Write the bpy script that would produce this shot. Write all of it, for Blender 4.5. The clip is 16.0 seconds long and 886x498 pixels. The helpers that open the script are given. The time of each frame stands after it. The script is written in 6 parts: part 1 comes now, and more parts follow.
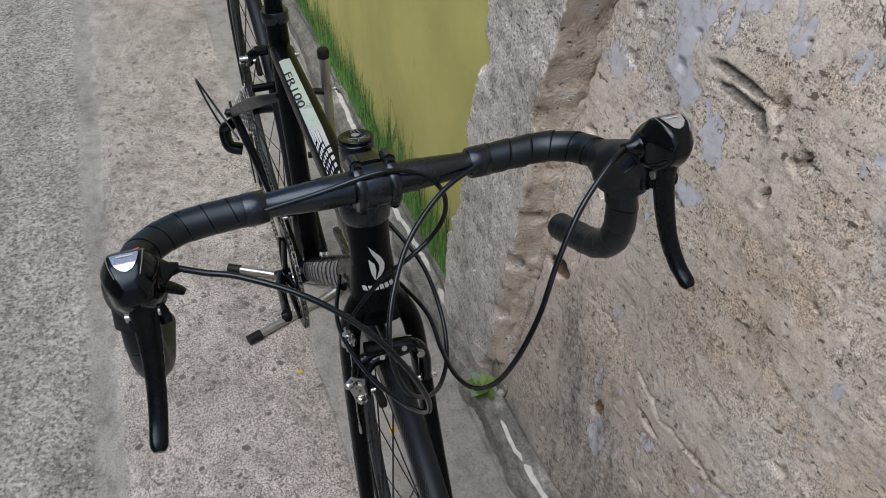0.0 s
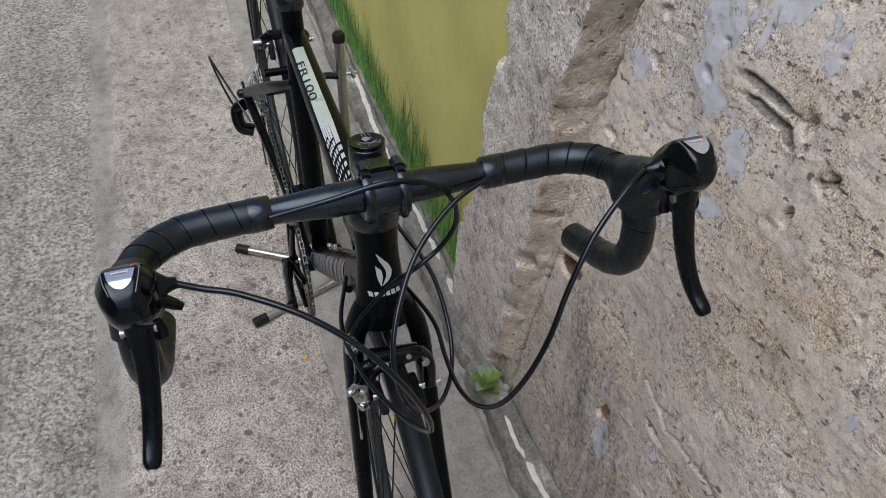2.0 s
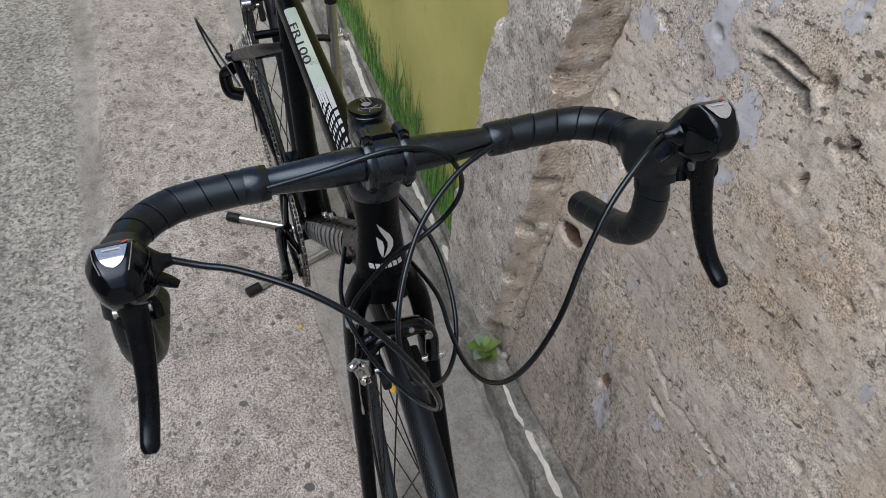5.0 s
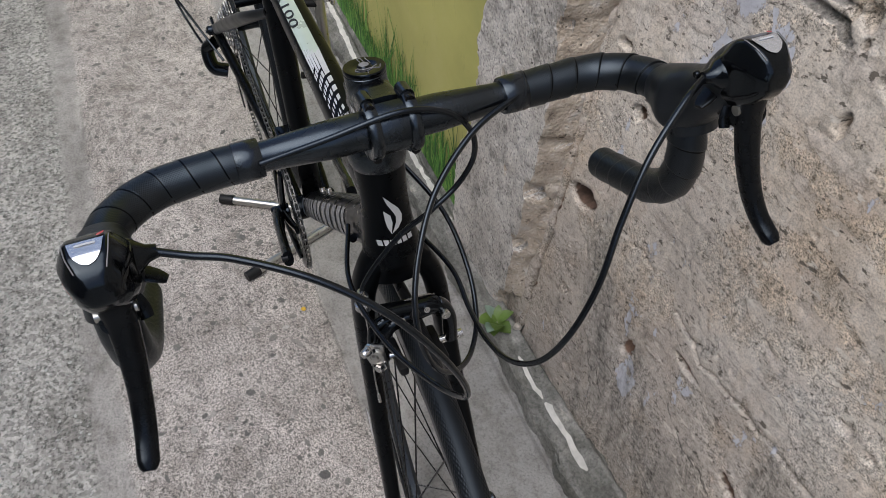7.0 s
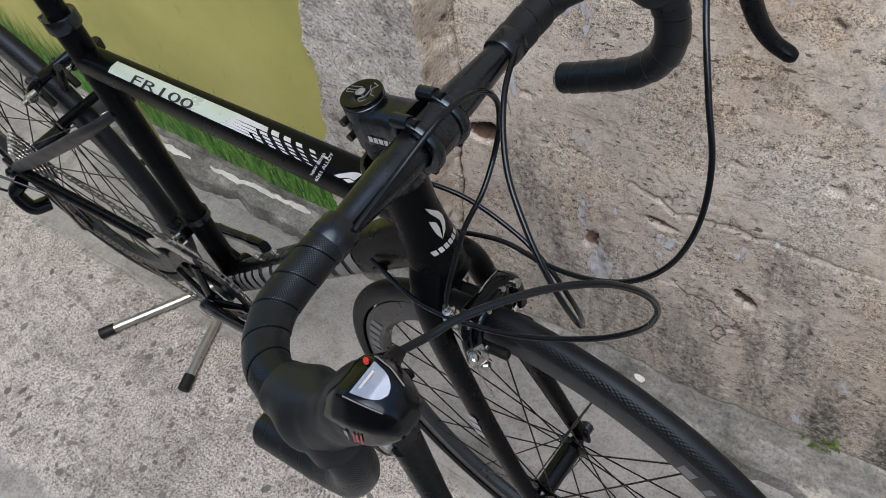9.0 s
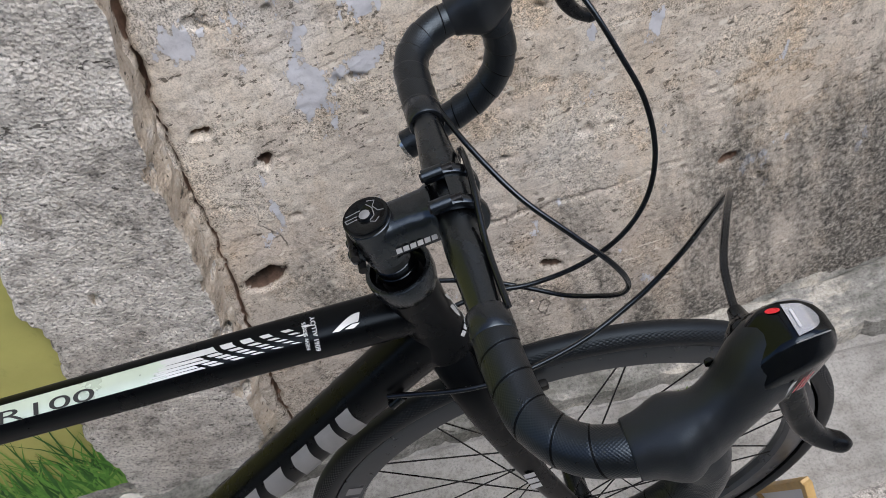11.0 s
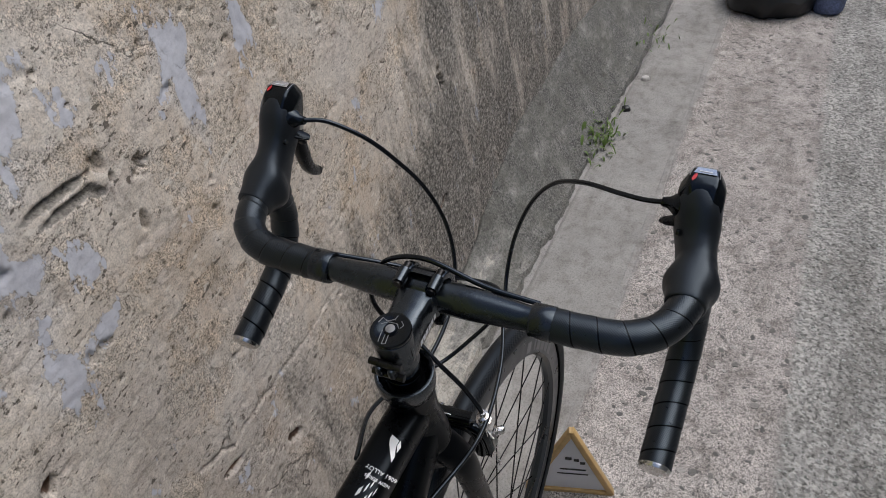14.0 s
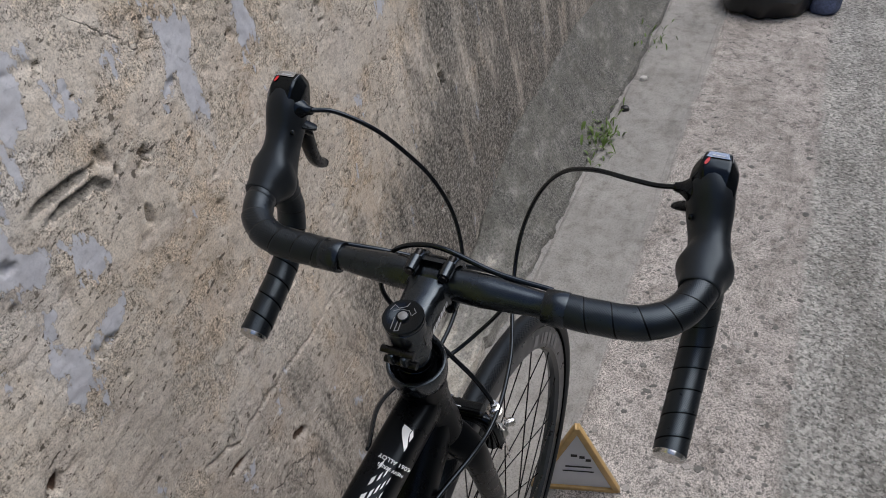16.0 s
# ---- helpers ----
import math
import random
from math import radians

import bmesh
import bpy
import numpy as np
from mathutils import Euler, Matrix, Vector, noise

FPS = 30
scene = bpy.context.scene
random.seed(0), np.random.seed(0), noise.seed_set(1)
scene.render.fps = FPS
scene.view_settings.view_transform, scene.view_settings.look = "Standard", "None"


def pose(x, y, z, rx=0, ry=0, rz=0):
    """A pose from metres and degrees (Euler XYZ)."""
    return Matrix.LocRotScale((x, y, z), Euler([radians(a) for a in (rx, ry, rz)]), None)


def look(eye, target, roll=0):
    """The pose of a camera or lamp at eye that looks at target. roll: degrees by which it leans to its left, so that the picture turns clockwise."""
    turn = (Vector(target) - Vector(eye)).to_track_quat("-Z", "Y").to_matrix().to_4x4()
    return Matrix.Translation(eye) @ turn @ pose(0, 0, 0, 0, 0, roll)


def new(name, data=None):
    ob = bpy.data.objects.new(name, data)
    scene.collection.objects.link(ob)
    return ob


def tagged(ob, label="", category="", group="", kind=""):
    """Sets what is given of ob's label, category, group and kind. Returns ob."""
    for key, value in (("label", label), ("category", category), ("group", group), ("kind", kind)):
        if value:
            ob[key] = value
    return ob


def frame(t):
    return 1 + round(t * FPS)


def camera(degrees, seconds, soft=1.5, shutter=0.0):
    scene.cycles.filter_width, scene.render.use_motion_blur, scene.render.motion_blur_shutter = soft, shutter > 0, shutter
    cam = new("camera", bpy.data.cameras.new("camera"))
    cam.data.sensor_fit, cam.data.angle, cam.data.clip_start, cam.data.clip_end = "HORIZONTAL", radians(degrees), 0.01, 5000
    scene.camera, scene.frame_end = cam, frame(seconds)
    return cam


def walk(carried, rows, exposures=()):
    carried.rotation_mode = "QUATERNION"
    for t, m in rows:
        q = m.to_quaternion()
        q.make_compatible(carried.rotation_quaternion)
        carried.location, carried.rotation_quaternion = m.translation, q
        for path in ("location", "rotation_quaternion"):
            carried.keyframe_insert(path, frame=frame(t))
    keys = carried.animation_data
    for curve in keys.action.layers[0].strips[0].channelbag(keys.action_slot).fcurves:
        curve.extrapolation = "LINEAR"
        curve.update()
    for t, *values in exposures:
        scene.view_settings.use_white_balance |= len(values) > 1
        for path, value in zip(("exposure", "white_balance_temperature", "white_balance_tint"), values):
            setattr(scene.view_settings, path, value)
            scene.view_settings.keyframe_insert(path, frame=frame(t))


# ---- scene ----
cam = camera(58.4, 16.0, soft=0.32)
PATH = [
    (0, (0.67, -0.158, 1.373), (-0.73, 0.361, 0.043), 0.2),
    (0.5, (0.661, -0.15, 1.382), (-0.734, 0.349, 0.039), 1.6),
    (1, (0.641, -0.137, 1.383), (-0.739, 0.349, 0.019), 1.7),
    (1.5, (0.632, -0.135, 1.384), (-0.739, 0.345, 0.01), 1.7),
    (2, (0.63, -0.142, 1.385), (-0.736, 0.336, 0.004), 1.7),
    (2.5, (0.625, -0.143, 1.384), (-0.732, 0.335, -0.006), 1.8),
    (3, (0.617, -0.141, 1.383), (-0.725, 0.338, -0.021), 2.0),
    (3.5, (0.61, -0.139, 1.379), (-0.718, 0.343, -0.036), 2.2),
    (4, (0.608, -0.141, 1.377), (-0.708, 0.347, -0.048), 2.4),
    (4.2, (0.612, -0.144, 1.374), (-0.705, 0.344, -0.05), 2.5),
    (6.3, (0.57, -0.149, 1.344), (-0.683, 0.328, -0.14), 1.3),
    (6.5, (0.567, -0.148, 1.333), (-0.69, 0.325, -0.149), 1.0),
    (7, (0.55, -0.146, 1.319), (-0.691, 0.327, -0.175), -1.0),
    (7.5, (0.526, -0.177, 1.32), (-0.7, 0.305, -0.184), -4.5),
    (8, (0.486, -0.263, 1.337), (-0.684, 0.305, -0.182), -9.5),
    (8.2, (0.472, -0.307, 1.344), (-0.642, 0.336, -0.187), -11.0),
    (10.3, (0.181, -0.336, 1.319), (-0.289, 0.757, -0.289), -14.6),
    (10.5, (0.147, -0.359, 1.33), (-0.194, 0.798, -0.265), -13.7),
    (11, (0.029, -0.417, 1.351), (0.108, 0.868, -0.18), -12.1),
    (11.5, (-0.047, -0.396, 1.347), (0.387, 0.931, -0.085), -9.1),
    (12, (-0.106, -0.305, 1.335), (0.527, 0.913, -0.119), -10.2),
    (12.5, (-0.138, -0.302, 1.352), (0.713, 0.771, -0.105), -8.9),
    (13, (-0.262, -0.297, 1.383), (0.901, 0.554, -0.003), -6.4),
    (13.5, (-0.362, -0.285, 1.401), (0.967, 0.419, 0.082), -5.3),
    (14, (-0.411, -0.267, 1.403), (0.978, 0.421, 0.138), -4.5),
    (14.5, (-0.418, -0.262, 1.403), (0.982, 0.426, 0.151), -4.4),
    (15, (-0.422, -0.26, 1.399), (0.982, 0.428, 0.153), -4.3),
    (15.5, (-0.424, -0.258, 1.393), (0.982, 0.427, 0.146), -4.3),
    (16, (-0.423, -0.256, 1.387), (0.979, 0.426, 0.134), -4.7),
]
walk(cam, [(t, look(eye, target, roll)) for t, eye, target, roll in PATH], [(0.0, 0.04, 6050, 10), (8.0, 0.11, 6050, 10), (10.5, 0.38, 6050, 10), (12.3, 0.36, 6050, 10), (13.4, -0.07, 6120, 10), (16.0, -0.13, 6120, 10)])

# ---- world and light ----
world = bpy.data.worlds.new("overcast_sky")
scene.world = world
world.use_nodes = True
wn = world.node_tree.nodes
sky = wn.new("ShaderNodeTexSky")
sky.sky_type = "NISHITA"
sky.sun_disc = False
sky.sun_elevation = radians(61)
sky.sun_rotation = radians(146)
sky.air_density, sky.dust_density, sky.ozone_density = 1.0, 4.0, 1.0
wn["Background"].inputs["Strength"].default_value = 0.15
world.node_tree.links.new(sky.outputs[0], wn["Background"].inputs["Color"])
sun = new("sun", bpy.data.lights.new("sun", "SUN"))
sun.data.energy, sun.data.angle, sun.data.color = 2.1, radians(65), (1.0, 0.97, 0.93)
sun.matrix_world = look((1.3, -1.6, 3.6), (0.2, 0, 0))


# ---- materials ----
COOL = (0.72, 0.86, 1.0)  # specular tint on blacks: the blue of reflected sky, put into the material
def nodes_of(name):
    m = bpy.data.materials.new(name)
    m.use_nodes = True
    return m, m.node_tree.nodes, m.node_tree.links


def tex_coord(n, l, scale=(1, 1, 1)):
    c = n.new("ShaderNodeTexCoord")
    mp = n.new("ShaderNodeMapping")
    mp.inputs["Scale"].default_value = scale
    l.new(c.outputs["Object"], mp.inputs["Vector"])
    return mp.outputs[0]


def noise_tex(n, l, vec, scale, detail=6, rough=0.6):
    t = n.new("ShaderNodeTexNoise")
    t.inputs["Scale"].default_value, t.inputs["Detail"].default_value, t.inputs["Roughness"].default_value = scale, detail, rough
    l.new(vec, t.inputs["Vector"])
    return t.outputs["Fac"]


def voro(n, l, vec, scale, feature="F1", out="Distance"):
    t = n.new("ShaderNodeTexVoronoi")
    t.feature = feature
    t.inputs["Scale"].default_value = scale
    l.new(vec, t.inputs["Vector"])
    return t.outputs[out]


def ramp(n, l, fac, stops):
    r = n.new("ShaderNodeValToRGB")
    while len(r.color_ramp.elements) < len(stops):
        r.color_ramp.elements.new(0.5)
    for e, (p, c) in zip(r.color_ramp.elements, stops):
        e.position = p
        e.color = (*c, 1) if len(c) == 3 else c
    l.new(fac, r.inputs[0])
    return r.outputs["Color"]


def mix(n, l, fac, a, b, kind="MIX"):
    m = n.new("ShaderNodeMix")
    m.data_type, m.blend_type = "RGBA", kind
    for sock, v in ((m.inputs[0], fac), (m.inputs[6], a), (m.inputs[7], b)):
        if hasattr(v, "links"):
            l.new(v, sock)
        else:
            sock.default_value = (*v, 1) if isinstance(v, tuple) else v
    return m.outputs[2]


def math_node(n, l, op, a, b=0.0):
    m = n.new("ShaderNodeMath")
    m.operation = op
    for sock, v in ((m.inputs[0], a), (m.inputs[1], b)):
        if hasattr(v, "links"):
            l.new(v, sock)
        else:
            sock.default_value = v
    return m.outputs[0]


def bump(n, l, height, strength, dist):
    b = n.new("ShaderNodeBump")
    b.inputs["Strength"].default_value, b.inputs["Distance"].default_value = strength, dist
    l.new(height, b.inputs["Height"])
    return b.outputs[0]


def finish(n, l, color=None, rough=None, normal=None):
    p = n["Principled BSDF"]
    for key, v in (("Base Color", color), ("Roughness", rough), ("Normal", normal)):
        if v is None:
            continue
        if hasattr(v, "links"):
            l.new(v, p.inputs[key])
        else:
            p.inputs[key].default_value = (*v, 1) if isinstance(v, tuple) else v
    return p


def simple(name, color, rough=0.5, metal=0.0, vary=0.25, scale=60, bumps=0.0, bscale=400, coat=0.0, spec=0.5, tint=None):
    """A plain material with two scales of variation in tone and gloss."""
    m, n, l = nodes_of(name)
    v = tex_coord(n, l)
    big, small = noise_tex(n, l, v, scale * 0.2, 3), noise_tex(n, l, v, scale, 6)
    f = math_node(n, l, "MULTIPLY", big, small)
    lo, hi = tuple(c * (1 - vary) for c in color), tuple(min(1, c * (1 + vary)) for c in color)
    col = ramp(n, l, f, [(0.1, lo), (0.45, hi)])
    rg = ramp(n, l, small, [(0.3, (max(0.02, rough - 0.08),) * 3), (0.7, (min(1, rough + 0.08),) * 3)])
    nm = bump(n, l, noise_tex(n, l, v, bscale, 4), bumps, 0.002) if bumps else None
    p = finish(n, l, col, rg, nm)
    p.inputs["Metallic"].default_value = metal
    p.inputs["Coat Weight"].default_value = coat
    p.inputs["Specular IOR Level"].default_value = spec
    if tint:
        p.inputs["Specular Tint"].default_value = (*tint, 1)
    return m


def span(n, l, value, a, c, lo, hi):
    q = n.new("ShaderNodeMapRange")
    for k, v in enumerate((a, c, lo, hi)):
        q.inputs[k + 1].default_value = v
    l.new(value, q.inputs[0])
    return q.outputs[0]


def slanted(n, l, turn, scale):
    """Object coordinates turned in the wall's plane and stretched."""
    c = n.new("ShaderNodeTexCoord")
    m1, m2 = n.new("ShaderNodeMapping"), n.new("ShaderNodeMapping")
    m1.inputs["Rotation"].default_value = (0, radians(turn), 0)
    m2.inputs["Scale"].default_value = scale
    l.new(c.outputs["Object"], m1.inputs["Vector"])
    l.new(m1.outputs[0], m2.inputs["Vector"])
    return m2.outputs[0]


def field(n, name):
    """A slow field stored on the mesh: where old paint is left, or how damp the wall is."""
    a = n.new("ShaderNodeAttribute")
    a.attribute_name = name
    return a.outputs["Fac"]


def plaster_wall(name):
    """Old lime plaster: ochre beige with crumbs, pits, scratches and cracks, flakes of pale blue-grey paint, whitewash haze and dark damp growth."""
    m, n, l = nodes_of(name)
    v = tex_coord(n, l)
    sep = n.new("ShaderNodeSeparateXYZ")
    l.new(v, sep.inputs[0])
    x, z = sep.outputs[0], sep.outputs[2]
    broad, mid = noise_tex(n, l, v, 3.2, 8, 0.62), noise_tex(n, l, v, 17, 9, 0.72)
    fine, grit = noise_tex(n, l, v, 130, 5, 0.72), noise_tex(n, l, v, 430, 3, 0.65)
    base = ramp(n, l, broad, [(0.3, (0.50, 0.435, 0.355)), (0.45, (0.58, 0.51, 0.425)), (0.55, (0.61, 0.55, 0.475)), (0.7, (0.55, 0.515, 0.47))])
    ochre = ramp(n, l, noise_tex(n, l, tex_coord(n, l, (1.3, 1, 0.7)), 6.5, 9, 0.7), [(0.5, (0, 0, 0)), (0.62, (1, 1, 1))])
    base = mix(n, l, math_node(n, l, "MULTIPLY", ochre, 0.5), base, (0.52, 0.385, 0.25))
    grey = ramp(n, l, noise_tex(n, l, slanted(n, l, 30, (1, 1, 1.6)), 5.2, 10, 0.74), [(0.53, (0, 0, 0)), (0.62, (1, 1, 1))])
    base = mix(n, l, math_node(n, l, "MULTIPLY", grey, 0.24), base, (0.33, 0.31, 0.28))
    haze = math_node(n, l, "ADD", noise_tex(n, l, tex_coord(n, l, (1.0, 1.0, 0.6)), 5.0, 9, 0.72), math_node(n, l, "MULTIPLY", field(n, "paint_left"), 0.6))
    haze = ramp(n, l, math_node(n, l, "ADD", haze, math_node(n, l, "MULTIPLY", span(n, l, x, -0.10, 0.08, 0.13, 0.0), span(n, l, z, 0.55, 0.75, 0.0, 1.0))), [(0.52, (0, 0, 0)), (0.62, (1, 1, 1))])
    base = mix(n, l, math_node(n, l, "MULTIPLY", haze, 0.5), base, (0.56, 0.545, 0.53))
    # thin skins of plaster, smoother than the crumbs below, with ragged edges
    sk = noise_tex(n, l, tex_coord(n, l, (0.75, 1.0, 1.25)), 8.5, 12, 0.66)
    skin_a = ramp(n, l, sk, [(0.497, (0, 0, 0)), (0.503, (1, 1, 1))])
    lip_a = ramp(n, l, sk, [(0.484, (0, 0, 0)), (0.494, (1, 1, 1)), (0.497, (1, 1, 1)), (0.502, (0, 0, 0))])
    sk2 = noise_tex(n, l, tex_coord(n, l, (0.7, 1.3, 1.5)), 13, 11, 0.64)
    skin_b = ramp(n, l, sk2, [(0.56, (0, 0, 0)), (0.566, (1, 1, 1))])
    lip_b = ramp(n, l, sk2, [(0.548, (0, 0, 0)), (0.557, (1, 1, 1)), (0.56, (1, 1, 1)), (0.565, (0, 0, 0))])
    crumb = math_node(n, l, "SUBTRACT", 1.0, math_node(n, l, "MULTIPLY", math_node(n, l, "MAXIMUM", skin_a, skin_b), 0.55))
    base = mix(n, l, math_node(n, l, "MULTIPLY", skin_a, 0.32), base, (0.64, 0.59, 0.525))
    base = mix(n, l, math_node(n, l, "MULTIPLY", skin_b, 0.35), base, (0.56, 0.49, 0.43))
    grime = ramp(n, l, math_node(n, l, "ADD", noise_tex(n, l, tex_coord(n, l, (0.6, 1, 1.3)), 4.2, 10, 0.7), span(n, l, z, 0.30, 0.62, 0.19, -0.20)), [(0.42, (0, 0, 0)), (0.62, (1, 1, 1))])
    base = mix(n, l, math_node(n, l, "MULTIPLY", grime, 0.45), base, (0.285, 0.245, 0.215))
    lips = math_node(n, l, "MAXIMUM", lip_a, lip_b)
    base = mix(n, l, math_node(n, l, "MULTIPLY", lips, 0.30), base, (0.17, 0.14, 0.115))
    # crumbs: sharp light grains and dark gaps between them
    base = mix(n, l, 0.55, base, ramp(n, l, mid, [(0.33, (0.66, 0.65, 0.63)), (0.45, (1, 1, 1)), (0.64, (1.10, 1.10, 1.09))]), "MULTIPLY")
    base = mix(n, l, crumb, base, ramp(n, l, fine, [(0.36, (0.34, 0.33, 0.31)), (0.45, (0.93, 0.94, 0.94)), (0.55, (1, 1, 1)), (0.64, (1.24, 1.24, 1.24))]), "MULTIPLY")
    base = mix(n, l, crumb, base, ramp(n, l, grit, [(0.38, (0.48, 0.48, 0.48)), (0.50, (1, 1, 1)), (0.61, (1.30, 1.30, 1.30))]), "MULTIPLY")
    rough_run = ramp(n, l, noise_tex(n, l, v, 4.1, 5, 0.6), [(0.42, (0.15,) * 3), (0.60, (1, 1, 1))])
    chip = ramp(n, l, noise_tex(n, l, slanted(n, l, 8, (1, 1, 2.4)), 34, 6, 0.6), [(0.625, (0, 0, 0)), (0.633, (1, 1, 1))])
    base = mix(n, l, math_node(n, l, "MULTIPLY", chip, 0.75), base, (0.70, 0.65, 0.57))
    pit = ramp(n, l, noise_tex(n, l, slanted(n, l, 10, (1, 1, 2.1)), 46, 5, 0.6), [(0.345, (1, 1, 1)), (0.355, (0, 0, 0))])
    pit2 = ramp(n, l, noise_tex(n, l, slanted(n, l, 12, (1, 1, 1.5)), 120, 3, 0.55), [(0.335, (1, 1, 1)), (0.35, (0, 0, 0))])
    pit = math_node(n, l, "MAXIMUM", pit, math_node(n, l, "MULTIPLY", pit2, rough_run))
    base = mix(n, l, math_node(n, l, "MULTIPLY", pit, 0.85), base, (0.085, 0.07, 0.055))
    score = ramp(n, l, noise_tex(n, l, slanted(n, l, 10, (0.9, 1, 8.0)), 16, 5, 0.6), [(0.345, (1, 1, 1)), (0.36, (0, 0, 0))])
    score = math_node(n, l, "MULTIPLY", score, rough_run)
    base = mix(n, l, math_node(n, l, "MULTIPLY", score, 0.3), base, (0.16, 0.135, 0.11))
    # flakes of pale paint, more of them higher up
    pn = noise_tex(n, l, tex_coord(n, l, (1.25, 1.0, 0.70)), 12.5, 10, 0.64)
    pn = math_node(n, l, "ADD", math_node(n, l, "MULTIPLY", math_node(n, l, "SUBTRACT", pn, 0.5), 1.7), math_node(n, l, "ADD", field(n, "paint_left"), 0.5))
    paint = ramp(n, l, pn, [(0.572, (0, 0, 0)), (0.577, (1, 1, 1))])
    rim = ramp(n, l, pn, [(0.560, (0, 0, 0)), (0.568, (1, 1, 1)), (0.571, (1, 1, 1)), (0.575, (0, 0, 0))])
    skin = mix(n, l, 0.35, ramp(n, l, mid, [(0.35, (0.47, 0.48, 0.53)), (0.65, (0.56, 0.575, 0.625))]), ramp(n, l, fine, [(0.34, (0.75, 0.75, 0.75)), (0.5, (1, 1, 1))]), "MULTIPLY")
    base = mix(n, l, math_node(n, l, "MULTIPLY", paint, 0.9), base, skin)
    base = mix(n, l, math_node(n, l, "MULTIPLY", rim, 0.4), base, (0.22, 0.19, 0.16))
    # dark damp growth along the far run, and in blotches near the foot
    dn = noise_tex(n, l, slanted(n, l, 12, (2.2, 1, 0.6)), 4.5, 11, 0.76)
    dn = math_node(n, l, "ADD", math_node(n, l, "MULTIPLY", math_node(n, l, "SUBTRACT", dn, 0.5), 1.5), math_node(n, l, "ADD", field(n, "damp"), 0.5))
    damp = ramp(n, l, dn, [(0.49, (0, 0, 0)), (0.75, (1, 1, 1))])
    base = mix(n, l, math_node(n, l, "MULTIPLY", damp, 0.88), base, ramp(n, l, fine, [(0.38, (0.022, 0.021, 0.019)), (0.5, (0.10, 0.094, 0.082)), (0.62, (0.34, 0.32, 0.285))]))
    # hair cracks
    cv = n.new("ShaderNodeVectorMath")
    cv.operation = "ADD"
    nz = n.new("ShaderNodeTexNoise")
    nz.inputs["Scale"].default_value, nz.inputs["Detail"].default_value = 14, 6
    l.new(v, nz.inputs["Vector"])
    sc = n.new("ShaderNodeVectorMath")
    sc.operation = "SCALE"
    sc.inputs["Scale"].default_value = 0.16
    l.new(nz.outputs["Color"], sc.inputs[0])
    l.new(v, cv.inputs[0])
    l.new(sc.outputs[0], cv.inputs[1])
    crack = ramp(n, l, voro(n, l, cv.outputs[0], 1.7, "DISTANCE_TO_EDGE"), [(0.0012, (1, 1, 1)), (0.004, (0, 0, 0))])
    crack = math_node(n, l, "MULTIPLY", crack, ramp(n, l, noise_tex(n, l, v, 3.7, 6), [(0.56, (0, 0, 0)), (0.62, (1, 1, 1))]))
    base = mix(n, l, math_node(n, l, "MULTIPLY", crack, 0.8), base, (0.075, 0.065, 0.055))
    # shade inside pits, crack and seam, put into the colour as dark brown by depth
    deep = math_node(n, l, "SUBTRACT", math_node(n, l, "SUBTRACT", sep.outputs[1], math_node(n, l, "MULTIPLY", z, 0.1025)), math_node(n, l, "MULTIPLY", x, 0.0325))
    depth_shade = ramp(n, l, span(n, l, deep, 0.3285, 0.3585, 0.0, 1.0), [(0.33, (0, 0, 0)), (0.45, (1, 1, 1))])
    scraped = ramp(n, l, math_node(n, l, "ADD", field(n, "scrape"), math_node(n, l, "MULTIPLY", math_node(n, l, "SUBTRACT", fine, 0.5), 1.4)), [(0.45, (0, 0, 0)), (0.60, (1, 1, 1))])
    base = mix(n, l, math_node(n, l, "MULTIPLY", scraped, 0.85), base, ramp(n, l, fine, [(0.38, (0.06, 0.056, 0.05)), (0.62, (0.30, 0.28, 0.25))]))
    base = mix(n, l, depth_shade, base, ramp(n, l, mid, [(0.35, (0.05, 0.034, 0.026)), (0.65, (0.24, 0.15, 0.105))]))
    h = math_node(n, l, "MULTIPLY", crumb, math_node(n, l, "ADD", math_node(n, l, "MULTIPLY", fine, 0.9), math_node(n, l, "MULTIPLY", grit, 0.4)))
    h = math_node(n, l, "ADD", h, math_node(n, l, "ADD", math_node(n, l, "MULTIPLY", skin_a, 0.45), math_node(n, l, "MULTIPLY", skin_b, 0.4)))
    h = math_node(n, l, "ADD", h, math_node(n, l, "MULTIPLY", chip, 0.4))
    h = math_node(n, l, "SUBTRACT", h, math_node(n, l, "ADD", math_node(n, l, "MULTIPLY", pit, 0.9), math_node(n, l, "ADD", crack, math_node(n, l, "MULTIPLY", score, 0.6))))
    h = math_node(n, l, "ADD", h, math_node(n, l, "MULTIPLY", mid, 0.12))
    # the paint lies as a flat skin over the crumbs
    bare = math_node(n, l, "SUBTRACT", 1.0, math_node(n, l, "MULTIPLY", paint, 0.88))
    h = math_node(n, l, "ADD", math_node(n, l, "MULTIPLY", h, bare), math_node(n, l, "MULTIPLY", paint, 1.25))
    finish(n, l, base, 0.93, bump(n, l, h, 0.72, 0.0034))
    return m


